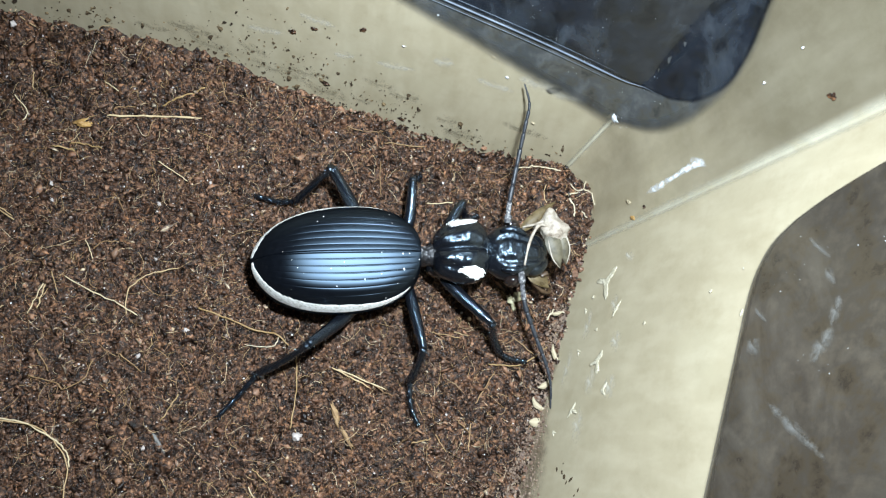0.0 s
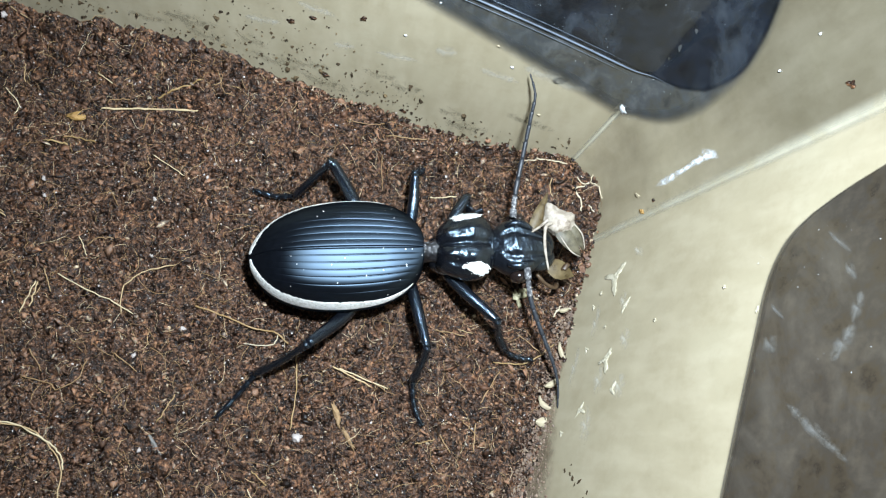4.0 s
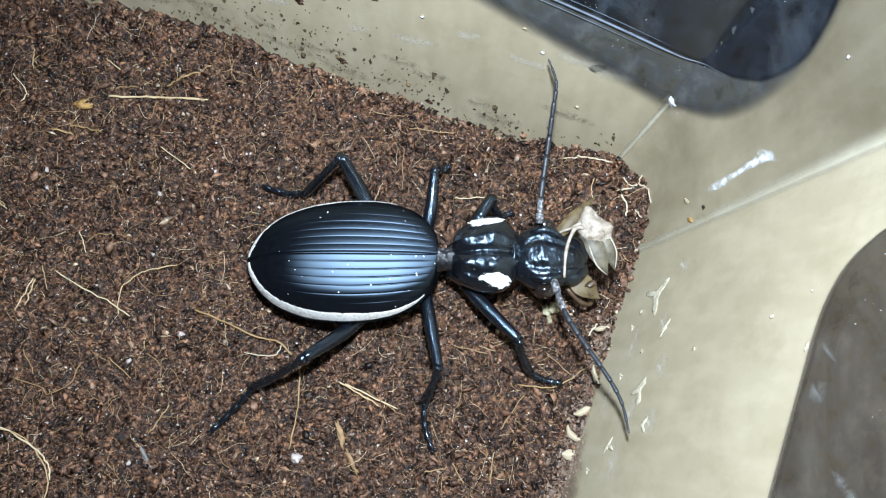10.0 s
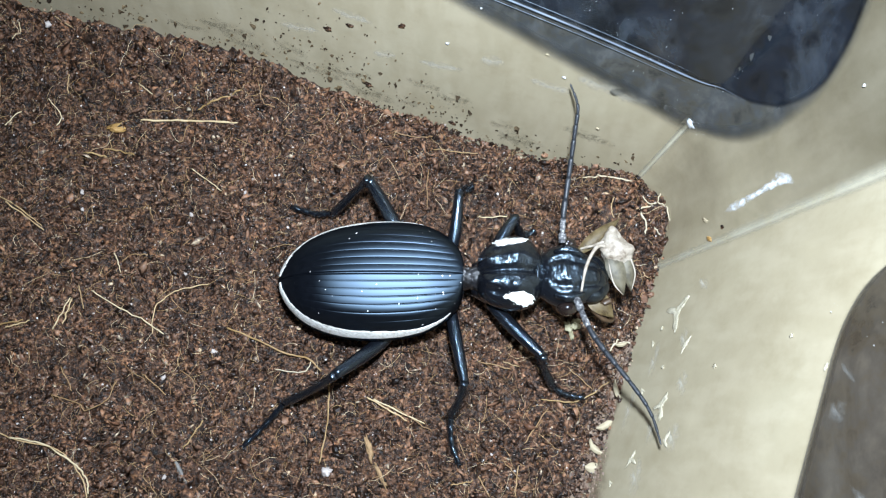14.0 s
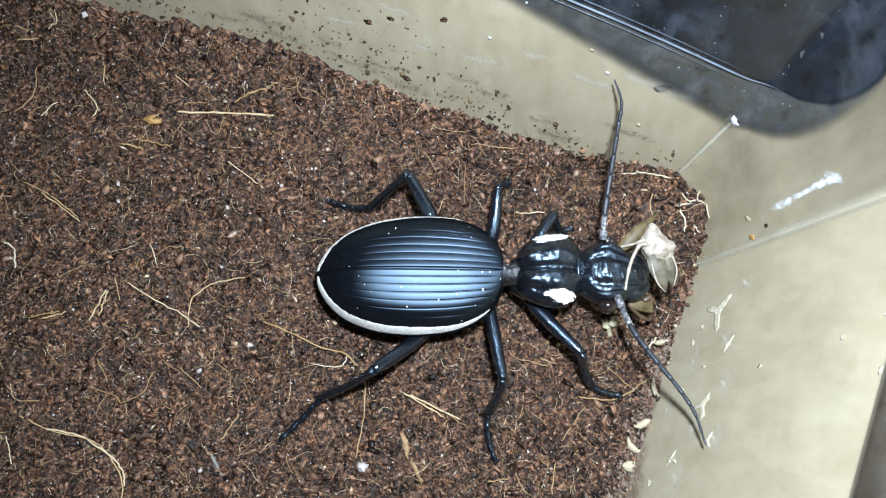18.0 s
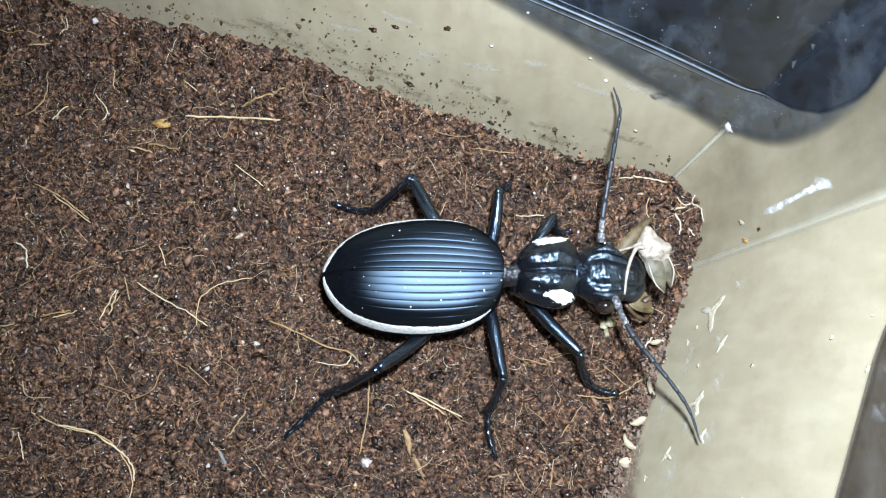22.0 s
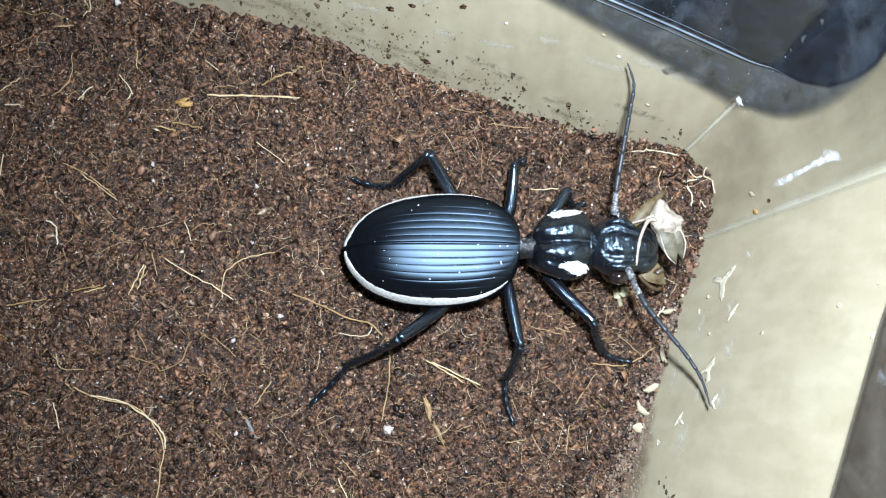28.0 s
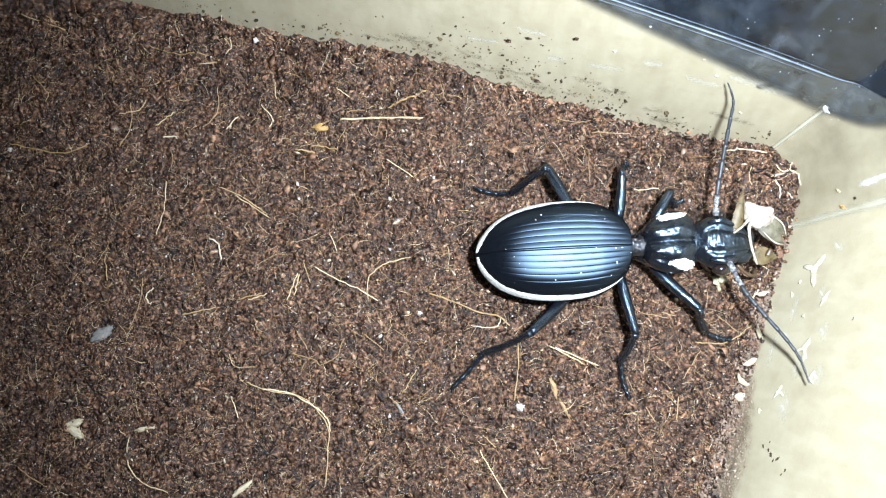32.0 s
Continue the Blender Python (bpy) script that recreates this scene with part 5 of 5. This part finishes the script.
LEGS = [
    ("hind", [(-9.2, 10.3, 4.2), (-11.0, 14.2, 5.4), (-13.5, 18.0, 8.7)], [(-13.5, 18.0, 8.7), (-15.6, 17.1, 5.6), (-18.4, 15.7, 1.7)], [(-18.4, 15.7, 1.7), (-20.8, 15.9, 0.9), (-23.6, 16.8, 0.55)]),
    ("middle", [(-4.2, 9.3, 4.4), (-3.4, 13.0, 5.6), (-3.1, 17.1, 6.6)], [(-3.1, 17.1, 6.6), (-2.9, 18.2, 4.2), (-2.6, 18.8, 1.6)], [(-2.6, 18.8, 1.6), (-2.1, 19.2, 0.9), (-1.3, 19.8, 0.55)]),
    ("front", [(0.6, 9.3, 5.2), (2.0, 12.0, 5.6), (3.6, 14.6, 5.2)], [(3.6, 14.6, 5.2), (4.0, 13.8, 3.4), (4.6, 13.2, 1.6)], [(4.6, 13.2, 1.6), (5.4, 13.6, 0.9), (6.3, 14.2, 0.55)]),
    ("hind", [(-9.2, 3.2, 2.6), (-12.5, -0.9, 4.6), (-16.4, -4.5, 8.8)], [(-16.4, -4.5, 8.8), (-19.5, -6.0, 5.4), (-23.0, -7.2, 2.0)], [(-23.0, -7.2, 2.0), (-25.2, -9.6, 1.0), (-27.8, -12.2, 0.5)]),
    ("middle", [(-4.0, 4.2, 4.4), (-3.1, -0.5, 5.4), (-2.2, -4.9, 6.4)], [(-2.2, -4.9, 6.4), (-2.8, -6.8, 4.2), (-3.7, -8.4, 1.7)], [(-3.7, -8.4, 1.7), (-3.6, -11.2, 0.9), (-2.7, -13.8, 0.5)]),
    ("front", [(0.6, 4.4, 5.2), (3.4, 1.2, 6.2), (6.5, -1.9, 6.9)], [(6.5, -1.9, 6.9), (7.0, -3.2, 4.4), (8.2, -4.9, 1.6)], [(8.2, -4.9, 1.6), (9.8, -5.7, 0.9), (11.9, -6.0, 0.5)]),
]
bristle = random.Random(11)
for which, thigh, shin, foot in LEGS:
    big = {"hind": 0.90, "middle": 0.78, "front": 0.80}[which]
    leg = organ("leg", limb(thigh, [0.75 * big, 0.95 * big, 1.0 * big, 0.92 * big, 0.8 * big, 0.62 * big], 16), LEG, label="glossy black %s leg" % which)
    organ("shin", limb(shin, [0.66 * big, 0.46, 0.42, 0.46, 0.55, 0.5], 14), LEG, leg)
    pts = spline(foot, 30)
    r = [0.30 + 0.11 * abs(math.sin(math.pi * (i / 30) * 5)) - 0.06 * i / 30 for i in range(31)]
    organ("foot", joined([tube(pts, r, 10)] + [tube([pts[-1], pts[-1] + Vector((d * (pts[-1] - pts[-4]).y, -d * (pts[-1] - pts[-4]).x, 0)) * 0.6 + (pts[-1] - pts[-4]) * 0.5, pts[-1] + (pts[-1] - pts[-4]) * 1.0 + Vector((0, 0, -0.2))], [0.14, 0.1, 0.03], 6) for d in (-1, 1)]), LEG, leg)
    spines = []
    for along, thick in ((spline(shin, 22), 0.50), (spline(foot, 18), 0.36), (spline(thigh, 20)[8:], 0.8 * big)):
        for i, q in enumerate(along[2:-1]):
            ahead = (along[i + 3] - along[i + 1]).normalized()
            for _ in range(3):
                turn = bristle.uniform(0, math.tau)
                side = ahead.orthogonal().normalized()
                side.rotate(Matrix.Rotation(turn, 3, ahead))
                root = q + side * thick * 0.8
                tip = root + side * bristle.uniform(0.25, 0.5) + ahead * bristle.uniform(0.15, 0.45)
                spines.append(tube([root, root.lerp(tip, 0.5), tip], [0.045, 0.035, 0.008], 3, False))
    organ("bristles", joined(spines), LEG, leg, "short stiff black bristles")
    end = Vector(shin[-1])
    organ("spur", joined([tube([end + Vector((0.3 * d, 0.2, 0)), end + (Vector(shin[-1]) - Vector(shin[-2])).normalized() * 1.1 + Vector((0.5 * d, 0.2, -0.1))], [0.14, 0.03], 6) for d in (-1, 1)]), LEG, leg)


def antenna(points, scale, label):
    """An antenna of eleven joints, with its origin at its base."""
    base = Vector(points[0])
    fine = spline([Vector(p) - base for p in points], 88)
    made = None
    for k in range(11):
        seg = fine[k * 8:k * 8 + 9]
        thick = float(np.interp(k, [0, 1, 2, 4, 7, 10], [0.44, 0.34, 0.32, 0.28, 0.22, 0.11])) * scale
        r = [thick * c for c in (0.82, 0.92, 0.96, 0.98, 1.0, 1.03, 1.06, 1.04, 0.86)]
        if k == 10:
            r[-3:] = [thick * 0.9, thick * 0.7, thick * 0.3]
        me = mesh_of("antenna" if k == 0 else "joint", *tube(seg, r, 10), FRINGE if k in (0, 1) else HORN)
        if made is None:
            made = part("antenna", me, beetle, label)
            made.location = ((base.x - BX) * U, (base.y - BY) * U, base.z * U)
        else:
            part("joint", me, made)
    return made


antenna_up = antenna([(8.5, 10.4, 9.9), (8.6, 13.4, 10.6), (9.2, 18.3, 12.0), (9.6, 22.2, 14.0), (9.75, 24.5, 15.3), (8.8, 26.6, 16.5)], 1.0, "long jointed black antenna with pale base")
antenna_low = antenna([(10.0, 4.2, 9.6), (11.2, 0.6, 10.9), (13.0, -2.4, 12.0), (15.4, -6.0, 13.5), (16.7, -8.6, 14.5), (17.3, -11.6, 15.6)], 1.0, "long jointed black antenna with pale base")

# ---- the prey in the beetle's jaws ----
PREY = varied("cream_insect_body", [(0.33, (0.1344, 0.1008, 0.0697)), (0.44, (0.2772, 0.2310, 0.1804)), (0.66, (0.3948, 0.3486, 0.2870))], 900, 0.6, bump=0.5, bump_scale=2500)


def membrane(name, stops, cover):
    """A thin see-through wing skin."""
    m = varied(name, stops, 700, 0.55, bump=0.2)
    clear, veil = m.node_tree.nodes.new("ShaderNodeBsdfTransparent"), m.node_tree.nodes.new("ShaderNodeMixShader")
    veil.inputs[0].default_value = cover
    wire(m, clear, 0, veil, 1)
    wire(m, principled(m), 0, veil, 2)
    wire(m, veil, 0, m.node_tree.nodes["Material Output"], "Surface")
    return m


WING = membrane("greyish_wing_skin", [(0.38, (0.040, 0.033, 0.018)), (0.62, (0.125, 0.108, 0.070))], 0.88)
BROWN_WING = membrane("brown_wing_skin", [(0.35, (0.060, 0.038, 0.012)), (0.65, (0.150, 0.108, 0.048))], 0.8)
PX, PY, PZ = 14.0, 9.2, 9.0
prey = tagged(new("insect_prey"), "pale cream remains of an insect held in the beetle's jaws", "insect")


def morsel(name, vf, mat, label=""):
    v, f = vf
    return part(name, mesh_of(name, [(x - PX, y - PY, z - PZ) for x, y, z in v], f, mat), prey, label)


rows = []
for y, cx, w, zs, zt in smooth_rows([(12.6, 14.2, 0.12, 9.3, 9.5), (12.3, 14.2, 0.45, 9.3, 9.8), (11.4, 14.2, 0.95, 9.3, 10.2), (10.4, 14.45, 1.65, 9.3, 10.6), (9.5, 14.55, 1.75, 9.3, 10.6), (8.8, 14.6, 1.4, 9.2, 10.3), (8.3, 14.7, 0.9, 9.1, 9.9), (8.1, 14.7, 0.2, 9.1, 9.4)], 26):
    row = []
    for k in range(24):
        a = math.tau * k / 24
        p = Vector((cx + w * math.cos(a), y, zs + (zt - zs) * math.sin(a)))
        bulge = 0.34 * noise.noise(p * 0.9) + 0.14 * noise.noise(p * 2.4)
        row.append((p.x + bulge * w * math.cos(a), y, p.z + bulge * 1.2))
    rows.append(row)
v, f = sheet(rows, True)
morsel("body", (v, f + [tuple(reversed(range(24))), tuple(range(len(v) - 24, len(v)))]), PREY)


def leaf(a, b, width, bow, n=14):
    """A thin curved wing from a to b."""
    a, b = Vector(a), Vector(b)
    d = b - a
    side = d.cross(Vector((0, 0, 1))).normalized()
    rows = []
    for i in range(n + 1):
        s = i / n
        w = width * math.sin(math.pi * min(1.0, 0.12 + 0.86 * s) ** 0.8) * 0.5
        rows.append([tuple(a + d * s + side * (w * k / 3) + Vector((0, 0, bow * math.sin(math.pi * s) - 0.25 * (k / 3) ** 2))) for k in range(-3, 4)])
    return slab(rows, (0, 0, -0.06))


morsel("wing", leaf((13.9, 9.2, 10.0), (15.5, 4.8, 8.9), 2.1, 0.5), WING, "greyish translucent wing")
morsel("wing", leaf((15.4, 9.8, 9.7), (16.4, 5.4, 8.5), 1.7, 0.4), WING, "greyish translucent wing")
morsel("wing", leaf((10.7, 9.8, 8.8), (15.3, 13.9, 8.3), 1.5, 0.5), BROWN_WING, "brown translucent wing")
morsel("wing", leaf((12.0, 5.4, 6.6), (14.8, 2.9, 5.6), 2.5, 0.3), BROWN_WING, "brown translucent wing")
for pts in ([(13.7, 8.6, 9.9), (13.9, 7.2, 9.9), (14.4, 5.8, 9.5), (15.4, 4.8, 9.0)], [(16.2, 8.8, 9.6), (16.7, 7.2, 9.3), (16.4, 5.5, 8.7)]):
    morsel("vein", tube(spline(pts, 12), [0.09] * 10 + [0.07, 0.05, 0.03], 6), PREY, "pale wing rim")
for pts, r in (([(13.3, 10.0, 10.2), (12.3, 9.8, 10.5), (11.2, 7.6, 10.4), (10.75, 4.9, 9.4)], 0.24), ([(13.2, 10.6, 9.9), (11.9, 10.2, 9.5), (10.7, 10.0, 8.9)], 0.2)):
    morsel("leg", tube(spline(pts, 14), [r] * 6 + [r * 0.8] * 5 + [r * 0.6] * 4, 8), PREY, "thin cream leg")
v, f = ball((13.8, 4.3, 6.6), (0.6, 0.4, 0.3), 12)
STRAW_SCRAP = varied("yellowish_scrap", [(0.3, (0.16, 0.14, 0.07)), (0.7, (0.34, 0.31, 0.20))], 1500, 0.5, bump=0.4)
for x, y, z, size, turn in ((10.2, 2.3, 1.6, (0.34, 0.62, 0.16), 0.35), (11.1, 2.7, 1.9, (0.55, 0.62, 0.2), -0.5), (10.6, 1.4, 1.3, (0.24, 0.5, 0.15), 0.2)):
    chip("insect_scrap", "yellowish scrap of the eaten insect on the soil", "scrap", 0, 0, size, STRAW_SCRAP, turn, (x, y, max(z * 0.4, soil_z(x, y) + 0.35)), 0.8)
morsel("scrap", ([tuple(Vector(p) + Vector((0.4, 0.5, 0)) * noise.noise(Vector(p) * 1.6)) for p in v], f), BROWN, "brown scrap")


# ---- what moves ----
def motions():
    """The lower antenna lifts off the ground; the head and the prey twitch as the beetle chews."""
    low = antenna_low.location.copy()
    swing = Vector((7.3, -15.8, 6.0)).rotation_difference(Vector((4.0, -15.6, -6.2)))

    def antenna_at(k, yaw=0.0):
        q = Matrix.Rotation(radians(yaw), 4, "Z") @ swing.slerp(Euler((0, 0, 0)).to_quaternion(), k).to_matrix().to_4x4()
        return Matrix.Translation(low) @ q

    walk(antenna_low, [(0, antenna_at(0)), (2, antenna_at(0.02, 0.5)), (3.5, antenna_at(0)), (6.6, antenna_at(0.1)), (7.4, antenna_at(0.85)), (8, antenna_at(1, -4.5)), (9.5, antenna_at(1, -4)), (11, antenna_at(1, -1)), (13, antenna_at(1, 0)), (20, antenna_at(1, 0.5)), (32, antenna_at(1))])
    up = antenna_up.location.copy()
    walk(antenna_up, [(t, Matrix.Translation(up) @ pose(0, 0, 0, 0, 0, a)) for t, a in ((0, -5), (3.5, -5), (6, -5), (8, -1), (9, 0), (16, 0), (22, -0.5), (28, -1), (32, -2))])
    turns = [(0, 0), (1, -8), (2, 0), (3, 26), (3.5, 22), (6, 24), (7, -6), (8, 4), (8.6, -2), (9, -16), (9.4, -6), (10, 8), (11, 0), (12, 2), (13, 0), (16, -4), (17, 2), (18, 5), (19, 0), (20, 10), (21, -5), (22, 6), (23, 22), (24, 8), (25, -4), (28, 6), (29, 0), (30, 22), (31, 28), (32, 32)]
    beat = random.Random(3)
    rows, nods = [], []
    for i in range(129):
        t = i * 0.25
        yaw = float(np.interp(t, [a for a, _ in turns], [b for _, b in turns]))
        j = [beat.uniform(-1, 1) for _ in range(6)]
        rows.append((t, pose((PX + 0.12 * j[0]) * U, (PY + 0.12 * j[1]) * U, (PZ + 0.1 * j[2]) * U, 3 * j[3] + yaw * 0.25, 3 * j[4], yaw + 2.5 * j[5])))
        nods.append((t, Matrix.Translation(((HX - BX) * U, (HY - BY) * U, HZ * U)) @ pose(0, 0, 0, 0, 0.8 * j[1], 0.8 * j[0])))
    walk(prey, rows)
    walk(head, nods)


motions()
